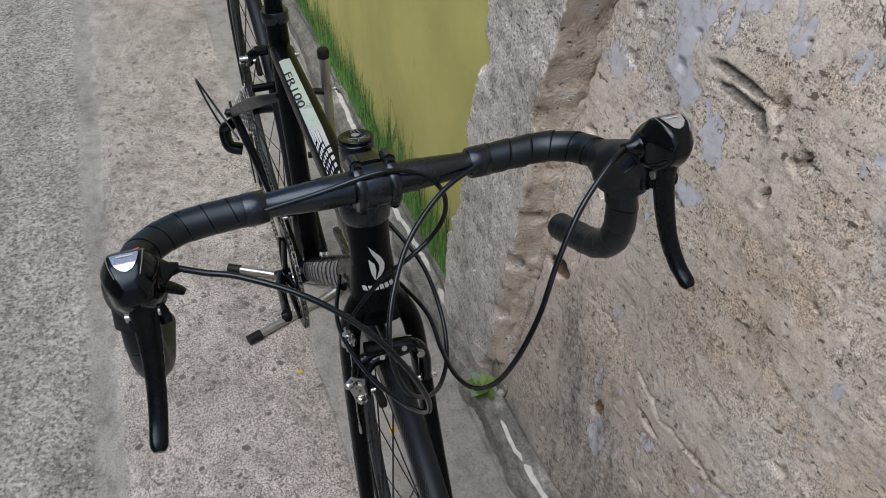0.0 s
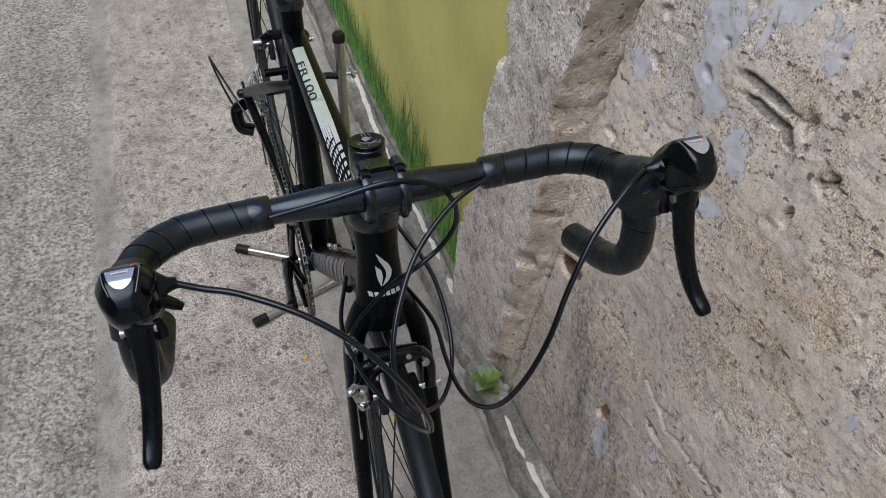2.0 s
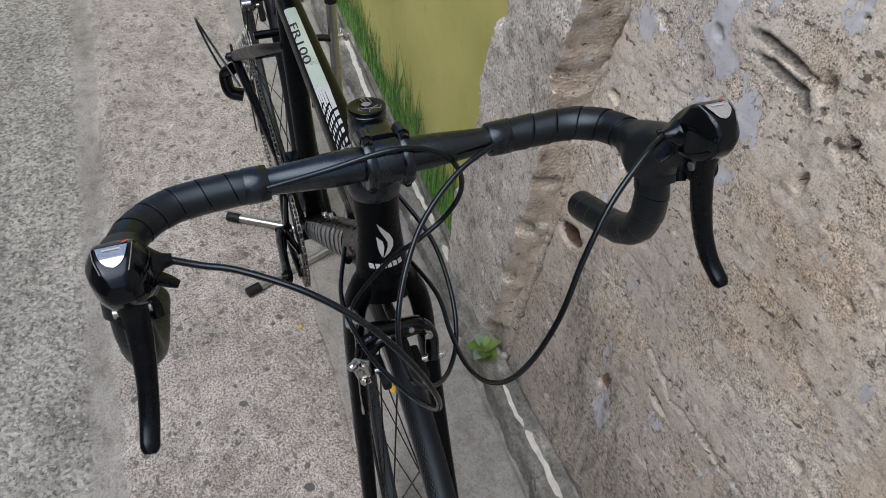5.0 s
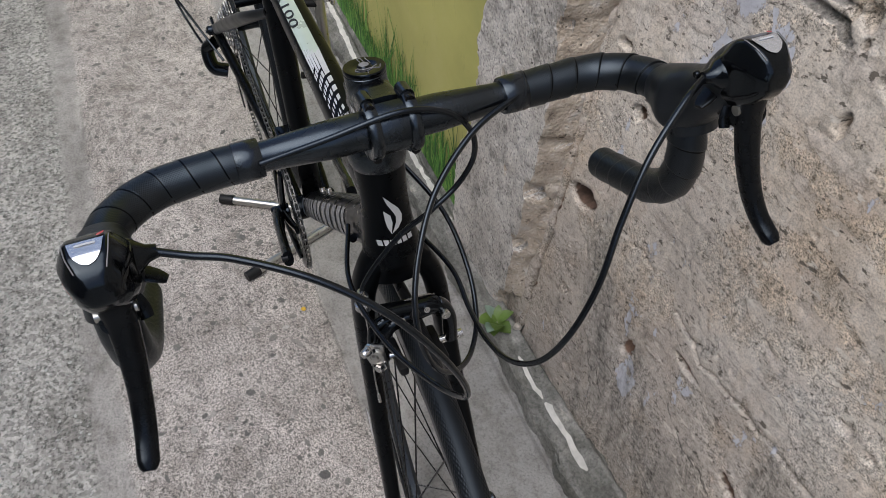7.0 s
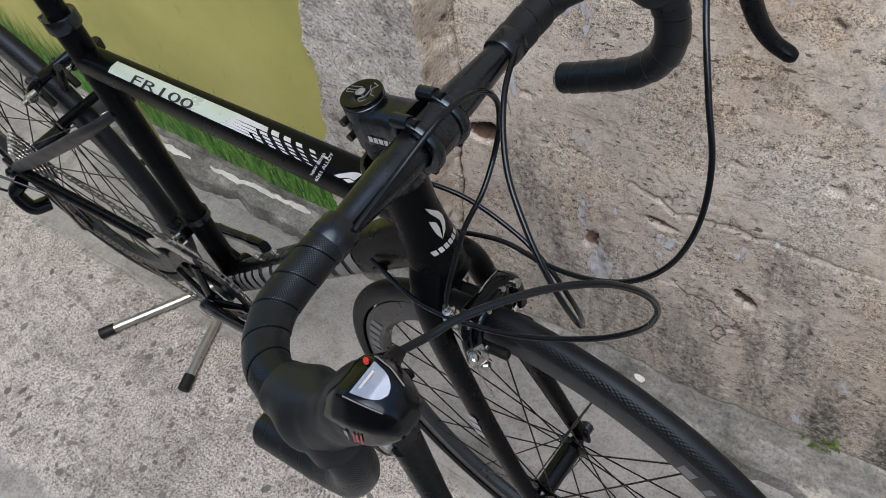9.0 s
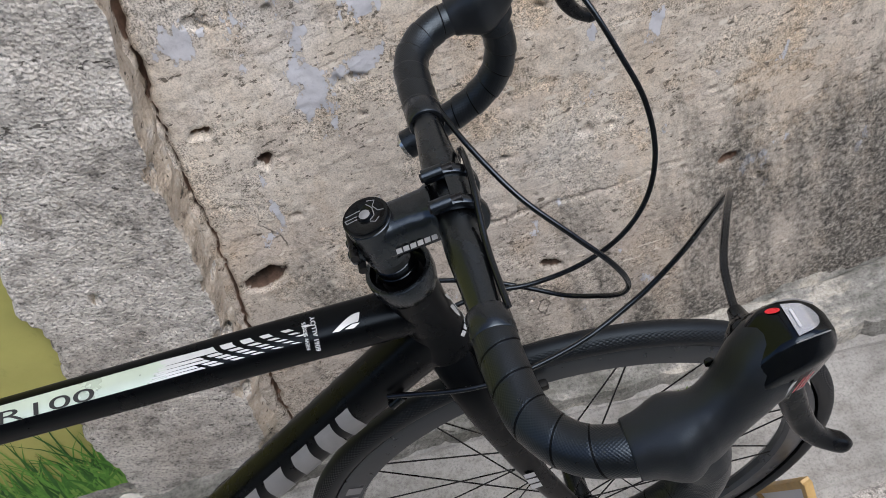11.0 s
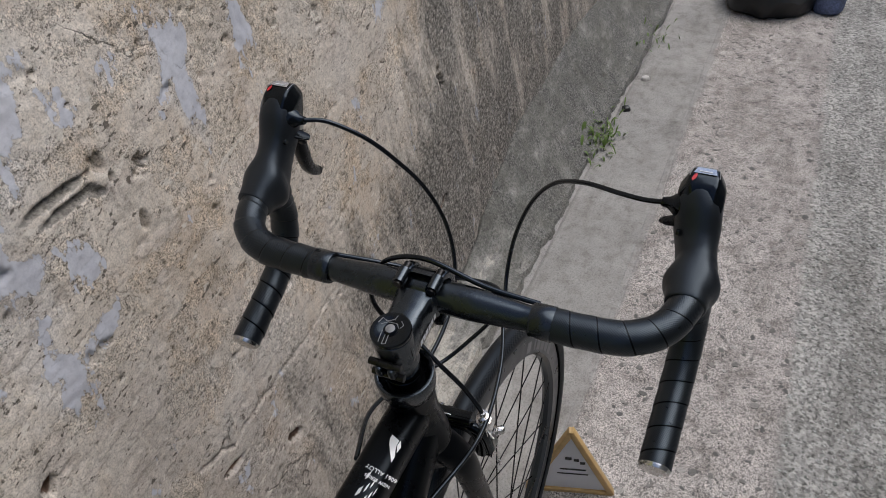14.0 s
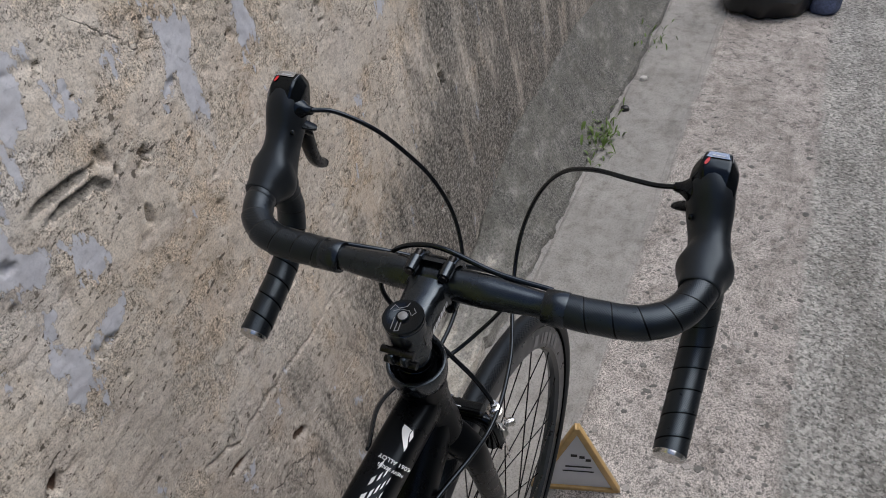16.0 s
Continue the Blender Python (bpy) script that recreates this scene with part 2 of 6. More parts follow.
def trowelled(name):
    """Smeared cement fillet: mossy dark grey beside the bicycle, paler trowel smears farther on, dirt and crumbs."""
    m, n, l = nodes_of(name)
    v = tex_coord(n, l)
    sep = n.new("ShaderNodeSeparateXYZ")
    l.new(v, sep.inputs[0])
    turned = n.new("ShaderNodeMapping")
    turned.inputs["Rotation"].default_value = (0, 0, radians(-28))
    turned.inputs["Scale"].default_value = (1.0, 2.6, 1.6)
    l.new(v, turned.inputs["Vector"])
    smear = noise_tex(n, l, turned.outputs[0], 6.5, 10, 0.70)
    mid, fine = noise_tex(n, l, v, 24, 9, 0.72), noise_tex(n, l, v, 170, 5, 0.7)
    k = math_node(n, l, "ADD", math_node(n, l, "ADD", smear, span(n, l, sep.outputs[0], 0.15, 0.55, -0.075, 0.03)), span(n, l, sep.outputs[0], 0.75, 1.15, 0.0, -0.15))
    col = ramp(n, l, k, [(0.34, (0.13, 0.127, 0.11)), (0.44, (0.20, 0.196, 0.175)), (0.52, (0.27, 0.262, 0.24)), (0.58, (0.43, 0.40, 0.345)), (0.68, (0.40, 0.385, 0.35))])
    col = mix(n, l, 0.6, col, ramp(n, l, mid, [(0.34, (0.5, 0.5, 0.48)), (0.5, (1, 1, 1)), (0.64, (1.15, 1.15, 1.15))]), "MULTIPLY")
    col = mix(n, l, 0.8, col, ramp(n, l, fine, [(0.34, (0.5, 0.5, 0.5)), (0.5, (1, 1, 1)), (0.65, (1.25, 1.25, 1.25))]), "MULTIPLY")
    moss = ramp(n, l, noise_tex(n, l, tex_coord(n, l, (0.8, 1.5, 1)), 9, 9, 0.7), [(0.56, (0, 0, 0)), (0.66, (1, 1, 1))])
    col = mix(n, l, math_node(n, l, "MULTIPLY", moss, 0.45), col, (0.085, 0.079, 0.064))
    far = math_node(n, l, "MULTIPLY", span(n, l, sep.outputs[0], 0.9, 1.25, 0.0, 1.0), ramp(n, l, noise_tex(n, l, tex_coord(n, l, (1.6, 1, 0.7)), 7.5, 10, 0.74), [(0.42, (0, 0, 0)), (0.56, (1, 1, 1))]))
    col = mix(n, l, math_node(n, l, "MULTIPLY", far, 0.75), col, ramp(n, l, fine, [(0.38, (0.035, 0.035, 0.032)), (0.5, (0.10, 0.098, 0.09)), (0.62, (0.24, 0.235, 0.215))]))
    cut = ramp(n, l, noise_tex(n, l, turned.outputs[0], 15, 6, 0.6), [(0.315, (1, 1, 1)), (0.335, (0, 0, 0))])
    col = mix(n, l, math_node(n, l, "MULTIPLY", cut, 0.7), col, (0.09, 0.085, 0.07))
    h = math_node(n, l, "ADD", math_node(n, l, "MULTIPLY", fine, 0.5), math_node(n, l, "MULTIPLY", smear, 1.2))
    h = math_node(n, l, "SUBTRACT", h, math_node(n, l, "MULTIPLY", cut, 0.8))
    finish(n, l, col, 0.88, bump(n, l, math_node(n, l, "ADD", h, math_node(n, l, "MULTIPLY", mid, 0.6)), 0.9, 0.005))
    return m


def stucco(name, tones, flank, moss):
    """Grey cement render with grit; brown raw mortar where it has shed, dirt and moss in blotches."""
    m, n, l = nodes_of(name)
    v = tex_coord(n, l)
    broad, mid, fine = noise_tex(n, l, v, 5, 7, 0.62), noise_tex(n, l, v, 28, 8, 0.68), noise_tex(n, l, v, 190, 5, 0.7)
    col = ramp(n, l, broad, [(0.3, tones[0]), (0.5, tones[1]), (0.72, tones[2])])
    col = mix(n, l, 0.75, col, ramp(n, l, mid, [(0.36, (0.42, 0.41, 0.40)), (0.48, (1, 1, 1)), (0.62, (1.15, 1.15, 1.15))]), "MULTIPLY")
    col = mix(n, l, 0.85, col, ramp(n, l, fine, [(0.36, (0.28, 0.28, 0.28)), (0.46, (0.95, 0.95, 0.95)), (0.62, (1.25, 1.25, 1.25))]), "MULTIPLY")
    g = n.new("ShaderNodeNewGeometry")
    sep = n.new("ShaderNodeSeparateXYZ")
    l.new(g.outputs["True Normal"], sep.inputs[0])
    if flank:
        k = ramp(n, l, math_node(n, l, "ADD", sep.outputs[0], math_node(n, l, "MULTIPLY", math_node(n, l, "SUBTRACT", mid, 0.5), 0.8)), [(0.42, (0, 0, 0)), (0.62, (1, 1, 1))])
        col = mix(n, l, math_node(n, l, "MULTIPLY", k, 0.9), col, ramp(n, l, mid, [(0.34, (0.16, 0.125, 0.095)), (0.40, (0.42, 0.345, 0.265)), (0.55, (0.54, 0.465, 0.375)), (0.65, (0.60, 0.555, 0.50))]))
    at = n.new("ShaderNodeSeparateXYZ")
    l.new(v, at.inputs[0])
    # shade of the deep hollows and back edges, painted dark brown by depth
    depth_shade = ramp(n, l, math_node(n, l, "ADD", span(n, l, at.outputs[1], 0.42, 0.48, 0.0, 1.0), math_node(n, l, "MULTIPLY", math_node(n, l, "SUBTRACT", mid, 0.5), 0.9)), [(0.44, (0, 0, 0)), (0.52, (1, 1, 1))])
    col = mix(n, l, depth_shade, col, ramp(n, l, fine, [(0.35, (0.03, 0.023, 0.018)), (0.65, (0.12, 0.08, 0.055))]))
    hollow = ramp(n, l, noise_tex(n, l, tex_coord(n, l, (1, 1, 1.6)), 46, 5, 0.62), [(0.335, (1, 1, 1)), (0.347, (0, 0, 0))])
    col = mix(n, l, math_node(n, l, "MULTIPLY", hollow, 0.85), col, (0.06, 0.052, 0.042))
    gr = ramp(n, l, noise_tex(n, l, tex_coord(n, l, (0.8, 1.5, 1)), 9, 8, 0.66), [(0.56, (0, 0, 0)), (0.70, (1, 1, 1))])
    col = mix(n, l, math_node(n, l, "MULTIPLY", gr, moss), col, (0.075, 0.08, 0.055))
    h = math_node(n, l, "ADD", math_node(n, l, "MULTIPLY", fine, 0.7), math_node(n, l, "ADD", math_node(n, l, "MULTIPLY", voro(n, l, v, 210), 0.5), math_node(n, l, "MULTIPLY", mid, 0.8)))
    finish(n, l, col, 0.93, bump(n, l, math_node(n, l, "SUBTRACT", h, hollow), 1.0, 0.005))
    return m


def concrete_ground(name):
    """Alley concrete in three runs: a smooth screed by the wall, a worn run with stones, and a coarse exposed-aggregate run."""
    m, n, l = nodes_of(name)
    v = tex_coord(n, l)
    sep = n.new("ShaderNodeSeparateXYZ")
    l.new(v, sep.inputs[0])
    wob = noise_tex(n, l, v, 9, 6, 0.6)
    yw = math_node(n, l, "ADD", sep.outputs[1], math_node(n, l, "MULTIPLY", math_node(n, l, "SUBTRACT", wob, 0.5), 0.06))
    broad, mid, fine = noise_tex(n, l, v, 2.3, 6, 0.6), noise_tex(n, l, v, 22, 8, 0.65), noise_tex(n, l, v, 210, 5, 0.7)
    grit = noise_tex(n, l, v, 480, 3, 0.6)
    smooth = ramp(n, l, broad, [(0.3, (0.265, 0.256, 0.24)), (0.7, (0.36, 0.345, 0.322))])
    smooth = mix(n, l, 0.8, smooth, ramp(n, l, fine, [(0.37, (0.68, 0.68, 0.68)), (0.49, (1, 1, 1)), (0.62, (1.12, 1.12, 1.12))]), "MULTIPLY")
    smooth = mix(n, l, 0.7, smooth, ramp(n, l, mid, [(0.34, (0.62, 0.61, 0.59)), (0.5, (1, 1, 1)), (0.66, (1.12, 1.12, 1.12))]), "MULTIPLY")
    worn = ramp(n, l, broad, [(0.3, (0.345, 0.315, 0.288)), (0.5, (0.415, 0.38, 0.35)), (0.7, (0.475, 0.44, 0.406))])
    worn = mix(n, l, 0.8, worn, ramp(n, l, mid, [(0.36, (0.60, 0.59, 0.57)), (0.5, (1, 1, 1)), (0.64, (1.15, 1.15, 1.15))]), "MULTIPLY")
    worn = mix(n, l, 0.95, worn, ramp(n, l, fine, [(0.39, (0.30, 0.30, 0.30)), (0.48, (1, 1, 1)), (0.62, (1.32, 1.32, 1.32))]), "MULTIPLY")
    worn = mix(n, l, 0.9, worn, ramp(n, l, grit, [(0.38, (0.30, 0.30, 0.30)), (0.50, (1, 1, 1)), (0.61, (1.42, 1.42, 1.42))]), "MULTIPLY")
    chips = ramp(n, l, noise_tex(n, l, tex_coord(n, l, (1, 1.3, 1)), 48, 2, 0.5), [(0.665, (0, 0, 0)), (0.675, (1, 1, 1))])
    worn = mix(n, l, math_node(n, l, "MULTIPLY", chips, 0.75), worn, ramp(n, l, mid, [(0.4, (0.09, 0.087, 0.08)), (0.6, (0.19, 0.18, 0.165))]))
    chips2 = ramp(n, l, noise_tex(n, l, tex_coord(n, l, (1.2, 1, 1.1)), 85, 2, 0.5), [(0.68, (0, 0, 0)), (0.69, (1, 1, 1))])
    worn = mix(n, l, math_node(n, l, "MULTIPLY", chips2, 0.7), worn, (0.11, 0.105, 0.097))
    coarse = ramp(n, l, voro(n, l, v, 130, "F1", "Color"), [(0.2, (0.23, 0.224, 0.205)), (0.5, (0.35, 0.338, 0.312)), (0.8, (0.46, 0.445, 0.413))])
    coarse = mix(n, l, 0.75, coarse, ramp(n, l, noise_tex(n, l, v, 95, 4, 0.7), [(0.39, (0.22, 0.22, 0.21)), (0.455, (0.95, 0.95, 0.95)), (0.64, (1.2, 1.2, 1.2))]), "MULTIPLY")
    coarse = mix(n, l, 0.6, coarse, ramp(n, l, noise_tex(n, l, tex_coord(n, l, (0.35, 1.2, 1)), 7, 6, 0.6), [(0.38, (0.7, 0.7, 0.69)), (0.62, (1.2, 1.2, 1.2))]), "MULTIPLY")
    f1 = ramp(n, l, math_node(n, l, "ADD", yw, 0.5), [(0.472, (1, 1, 1)), (0.487, (0, 0, 0))])
    away = math_node(n, l, "SUBTRACT", yw, span(n, l, sep.outputs[0], -0.3, 0.6, -0.497, -0.425))
    f2 = ramp(n, l, math_node(n, l, "ADD", away, 0.5), [(0.488, (1, 1, 1)), (0.512, (0, 0, 0))])
    col = mix(n, l, f1, smooth, worn)
    band = ramp(n, l, math_node(n, l, "ADD", yw, 0.5), [(0.056, (1, 1, 1)), (0.068, (0, 0, 0))])
    col = mix(n, l, math_node(n, l, "MULTIPLY", band, 0.85), col, smooth)
    crumb = ramp(n, l, math_node(n, l, "ADD", yw, 0.5), [(0.038, (0, 0, 0)), (0.056, (1, 1, 1)), (0.064, (1, 1, 1)), (0.085, (0, 0, 0))])
    crumb = math_node(n, l, "MULTIPLY", crumb, ramp(n, l, noise_tex(n, l, tex_coord(n, l, (0.8, 1.6, 1)), 16, 8, 0.7), [(0.50, (0, 0, 0)), (0.58, (1, 1, 1))]))
    col = mix(n, l, math_node(n, l, "MULTIPLY", crumb, 0.7), col, mix(n, l, 0.8, (0.56, 0.53, 0.49), ramp(n, l, fine, [(0.38, (0.5, 0.5, 0.5)), (0.6, (1.1, 1.1, 1.1))]), "MULTIPLY"))
    col = mix(n, l, f2, col, coarse)
    stain = ramp(n, l, noise_tex(n, l, tex_coord(n, l, (0.6, 1.4, 1)), 5.5, 8, 0.65), [(0.3, (0.48, 0.47, 0.45)), (0.52, (0.95, 0.95, 0.95))])
    col = mix(n, l, 0.7, col, stain, "MULTIPLY")
    hc = math_node(n, l, "MULTIPLY", voro(n, l, v, 120), f2)
    h = math_node(n, l, "ADD", math_node(n, l, "MULTIPLY", fine, 0.5), math_node(n, l, "ADD", math_node(n, l, "MULTIPLY", mid, 0.5), hc))
    finish(n, l, col, 0.9, bump(n, l, h, 0.75, 0.004))
    return m


def yellow_paint(name):
    m, n, l = nodes_of(name)
    v = tex_coord(n, l)
    a, b = noise_tex(n, l, v, 3.5, 7, 0.62), noise_tex(n, l, tex_coord(n, l, (1, 1, 0.5)), 26, 6, 0.65)
    col = ramp(n, l, a, [(0.3, (0.41, 0.40, 0.12)), (0.55, (0.50, 0.48, 0.15)), (0.75, (0.55, 0.52, 0.20))])
    scr = ramp(n, l, b, [(0.62, (0, 0, 0)), (0.74, (1, 1, 1))])
    col = mix(n, l, math_node(n, l, "MULTIPLY", scr, 0.4), col, (0.22, 0.21, 0.08))
    finish(n, l, col, 0.75, bump(n, l, noise_tex(n, l, v, 60, 5), 0.35, 0.003))
    return m


def mural_green(name):
    m, n, l = nodes_of(name)
    v = tex_coord(n, l)
    g = n.new("ShaderNodeNewGeometry")
    isl = ramp(n, l, g.outputs["Random Per Island"], [(0.0, (0.03, 0.10, 0.018)), (0.35, (0.07, 0.21, 0.03)), (0.7, (0.14, 0.34, 0.05)), (1.0, (0.26, 0.42, 0.09))])
    col = mix(n, l, 0.4, isl, ramp(n, l, noise_tex(n, l, v, 90, 5), [(0.35, (0.5, 0.55, 0.5)), (0.65, (1.2, 1.2, 1.2))]), "MULTIPLY")
    finish(n, l, col, 0.8)
    return m


def tape_rubber(name):
    """Bar tape: satin black with a fine embossed dot grid."""
    m, n, l = nodes_of(name)
    uv = n.new("ShaderNodeUVMap")
    mp = n.new("ShaderNodeMapping")
    mp.inputs["Scale"].default_value = (1, 1, 1)
    l.new(uv.outputs[0], mp.inputs["Vector"])
    sep = n.new("ShaderNodeSeparateXYZ")
    l.new(mp.outputs[0], sep.inputs[0])
    s1 = math_node(n, l, "SINE", math_node(n, l, "MULTIPLY", sep.outputs[0], 2 * math.pi / 0.0023))
    s2 = math_node(n, l, "SINE", math_node(n, l, "MULTIPLY", sep.outputs[1], 2 * math.pi / 0.0023))
    h = math_node(n, l, "MULTIPLY", s1, s2)
    turn = math_node(n, l, "ADD", math_node(n, l, "DIVIDE", sep.outputs[0], 0.0235), math_node(n, l, "DIVIDE", sep.outputs[1], 0.0155 * 2 * math.pi))
    seam = ramp(n, l, math_node(n, l, "FRACT", turn), [(0.0, (1, 1, 1)), (0.025, (1, 1, 1)), (0.055, (0, 0, 0)), (0.985, (0, 0, 0)), (1.0, (1, 1, 1))])
    h = math_node(n, l, "SUBTRACT", h, math_node(n, l, "MULTIPLY", seam, 2.2))
    v = tex_coord(n, l)
    col = ramp(n, l, noise_tex(n, l, v, 50, 6), [(0.3, (0.002, 0.0022, 0.0026)), (0.7, (0.0045, 0.0048, 0.0055))])
    finish(n, l, col, ramp(n, l, noise_tex(n, l, v, 140, 4), [(0.3, (0.27,) * 3), (0.7, (0.40,) * 3)]), bump(n, l, h, 0.13, 0.0008))
    l.new(ramp(n, l, seam, [(0.0, (0.62,) * 3), (0.6, (0.05,) * 3)]), n["Principled BSDF"].inputs["Specular IOR Level"])
    n["Principled BSDF"].inputs["Specular Tint"].default_value = (*COOL, 1)
    return m


def tyre_rubber(name):
    m, n, l = nodes_of(name)
    uv = n.new("ShaderNodeUVMap")
    sep = n.new("ShaderNodeSeparateXYZ")
    l.new(uv.outputs[0], sep.inputs[0])
    a = math_node(n, l, "ADD", sep.outputs[0], math_node(n, l, "ABSOLUTE", math_node(n, l, "SUBTRACT", sep.outputs[1], 0.5)))
    s1 = math_node(n, l, "SINE", math_node(n, l, "MULTIPLY", sep.outputs[0], 2 * math.pi / 0.0032))
    s2 = math_node(n, l, "SINE", math_node(n, l, "MULTIPLY", sep.outputs[1], 2 * math.pi * 16))
    d = math_node(n, l, "ABSOLUTE", math_node(n, l, "SUBTRACT", sep.outputs[1], 0.5))
    side = ramp(n, l, d, [(0.10, (0, 0, 0)), (0.115, (1, 1, 1)), (0.26, (1, 1, 1)), (0.275, (0, 0, 0))])
    h = math_node(n, l, "MULTIPLY", math_node(n, l, "MULTIPLY", s1, s2), side)
    v = tex_coord(n, l)
    col = ramp(n, l, noise_tex(n, l, v, 70, 6), [(0.3, (0.003, 0.0032, 0.0038)), (0.7, (0.0065, 0.007, 0.008))])
    p = finish(n, l, col, 0.5, bump(n, l, h, 0.4, 0.0008))
    p.inputs["Specular IOR Level"].default_value = 0.35
    p.inputs["Specular Tint"].default_value = (*COOL, 1)
    return m


MAT = dict(
    wall=plaster_wall("old_plaster"),
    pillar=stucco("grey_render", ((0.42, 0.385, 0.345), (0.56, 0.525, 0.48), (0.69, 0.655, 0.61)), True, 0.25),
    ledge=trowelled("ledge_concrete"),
    ground=concrete_ground("alley_concrete"),
    yellow=yellow_paint("yellow_paint"),
    mural=mural_green("mural_green"),
    tape=tape_rubber("bar_tape"),
    tyre=tyre_rubber("tyre_rubber"),
    frame=simple("satin_black_paint", (0.0018, 0.0019, 0.0022), 0.30, 0.0, 0.2, 30, spec=0.14, tint=COOL),
    label=simple("pale_blue_label", (0.45, 0.50, 0.56), 0.35, 0.1, 0.1, 60),
    frame_grey=simple("charcoal_decal", (0.19, 0.19, 0.195), 0.45, 0.0, 0.15, 60),
    bar=simple("anodised_black", (0.002, 0.0021, 0.0024), 0.25, 0.0, 0.2, 40, spec=0.85, tint=COOL),
    gloss=simple("gloss_black_plastic", (0.0015, 0.0015, 0.0017), 0.14, 0.0, 0.2, 60, spec=0.4, tint=COOL),
    hood=simple("hood_rubber", (0.0095, 0.0102, 0.0115), 0.38, 0.0, 0.25, 60, 0.1, 700, spec=0.48, tint=COOL),
    lever=simple("lever_black", (0.003, 0.003, 0.0034), 0.27, 0.0, 0.2, 60, spec=0.25, tint=COOL),
    cable=simple("cable_housing", (0.004, 0.004, 0.0045), 0.2, 0.0, 0.15, 60, spec=0.5, tint=COOL),
    steel=simple("steel", (0.62, 0.61, 0.59), 0.22, 1.0, 0.12, 120),
    dull=simple("brushed_steel", (0.50, 0.49, 0.46), 0.34, 1.0, 0.15, 90),
    decal=simple("silver_decal", (0.52, 0.53, 0.54), 0.4, 0.2, 0.08, 120),
    mint=simple("pale_mint_decal", (0.46, 0.53, 0.46), 0.3, 0.25, 0.12, 25),
    ink=simple("black_ink", (0.012, 0.012, 0.012), 0.5, 0.0, 0.1),
    red=simple("red_badge", (0.55, 0.02, 0.03), 0.3, 0.0, 0.1),
    badge=simple("silver_badge", (0.66, 0.68, 0.72), 0.2, 0.8, 0.06),
    rubber=simple("black_rubber", (0.006, 0.006, 0.006), 0.55, 0.0, 0.2, 80, spec=0.3),
    drive=simple("drivetrain_dark", (0.012, 0.012, 0.013), 0.3, 0.5, 0.3, 120, spec=0.4),
    chain=simple("chain_steel", (0.20, 0.195, 0.185), 0.35, 1.0, 0.3, 200),
    brown=simple("chainstay_guard", (0.06, 0.055, 0.05), 0.55, 0.0, 0.2),
    pine=simple("pine_wood", (0.52, 0.34, 0.13), 0.5, 0.0, 0.3, 40, 0.15, 200),
    paper=simple("white_board", (0.62, 0.62, 0.64), 0.55, 0.0, 0.06, 20),
    leaf=simple("leaf_green", (0.10, 0.16, 0.03), 0.45, 0.0, 0.4, 60),
    leafpale=simple("leaf_pale", (0.20, 0.27, 0.20), 0.5, 0.0, 0.3, 60),
    leafyel=simple("fallen_leaf", (0.62, 0.38, 0.03), 0.5, 0.0, 0.3, 60),
    whitepaint=simple("white_line_paint", (0.62, 0.60, 0.55), 0.8, 0.0, 0.25, 60, 0.3, 150),
    brick=simple("broken_brick", (0.30, 0.13, 0.07), 0.9, 0.0, 0.35, 80, 0.5, 120),
    black_lump=simple("black_plastic", (0.012, 0.012, 0.013), 0.4, 0.0, 0.3, 30),
    blue_speckle=simple("blue_speckled_fabric", (0.12, 0.15, 0.26), 0.7, 0.0, 0.6, 120),
    unseen_render=simple("plain_render", (0.38, 0.36, 0.33), 0.9, 0.0, 0.2, 8, 0.3, 60),
    rim=simple("matte_black_rim", (0.022, 0.023, 0.025), 0.32, 0.0, 0.25, 40, spec=0.6, tint=COOL),
    spoke=simple("black_spoke", (0.004, 0.004, 0.0045), 0.3, 0.0, 0.1, spec=0.3),
    shrink=simple("finishing_tape", (0.008, 0.0085, 0.0095), 0.24, 0.0, 0.3, 60, spec=0.6, tint=COOL),
    stay=simple("satin_dark_paint", (0.012, 0.0115, 0.011), 0.38, 0.0, 0.2, 30, spec=0.5, tint=COOL),
    lump=simple("plaster_lump", (0.32, 0.29, 0.25), 0.95, 0.0, 0.4, 90, 0.8, 200),
    stone=simple("pebble", (0.55, 0.53, 0.5), 0.8, 0.0, 0.2, 80),
)


# ---- mesh helpers ----
class Geo:
    """Collects vertices, faces and optional uvs for one mesh."""

    def __init__(self):
        self.v, self.f, self.uv = [], [], []

    def add(self, verts, faces, uvs=None):
        k = len(self.v)
        self.v.extend([tuple(map(float, p)) for p in verts])
        self.f.extend([tuple(i + k for i in q) for q in faces])
        self.uv.extend(uvs if uvs is not None else [(0.0, 0.0)] * len(verts))
        return self


def part(name, geo, material, parent=None, label="", angle=40):
    me = bpy.data.meshes.new(name)
    me.from_pydata(geo.v, [], geo.f)
    me.validate()
    lay = me.uv_layers.new(name="UVMap")
    idx = np.zeros(len(me.loops), dtype=np.int32)
    me.loops.foreach_get("vertex_index", idx)
    lay.data.foreach_set("uv", np.array(geo.uv, dtype=np.float32)[idx].ravel())
    me.shade_smooth()
    me.set_sharp_from_angle(angle=radians(angle))
    me.materials.append(MAT[material] if isinstance(material, str) else material)
    ob = new(name, me)
    if parent:
        ob.parent = parent
    return tagged(ob, label)


def thing(name, label, category, place=(0, 0, 0), group="", kind=""):
    e = new(name)
    e.location = place
    bpy.context.view_layer.update()
    return tagged(e, label, category, group, kind)


def V(*a):
    return np.array(a, float)


def unit(a):
    return a / max(1e-9, np.linalg.norm(a))


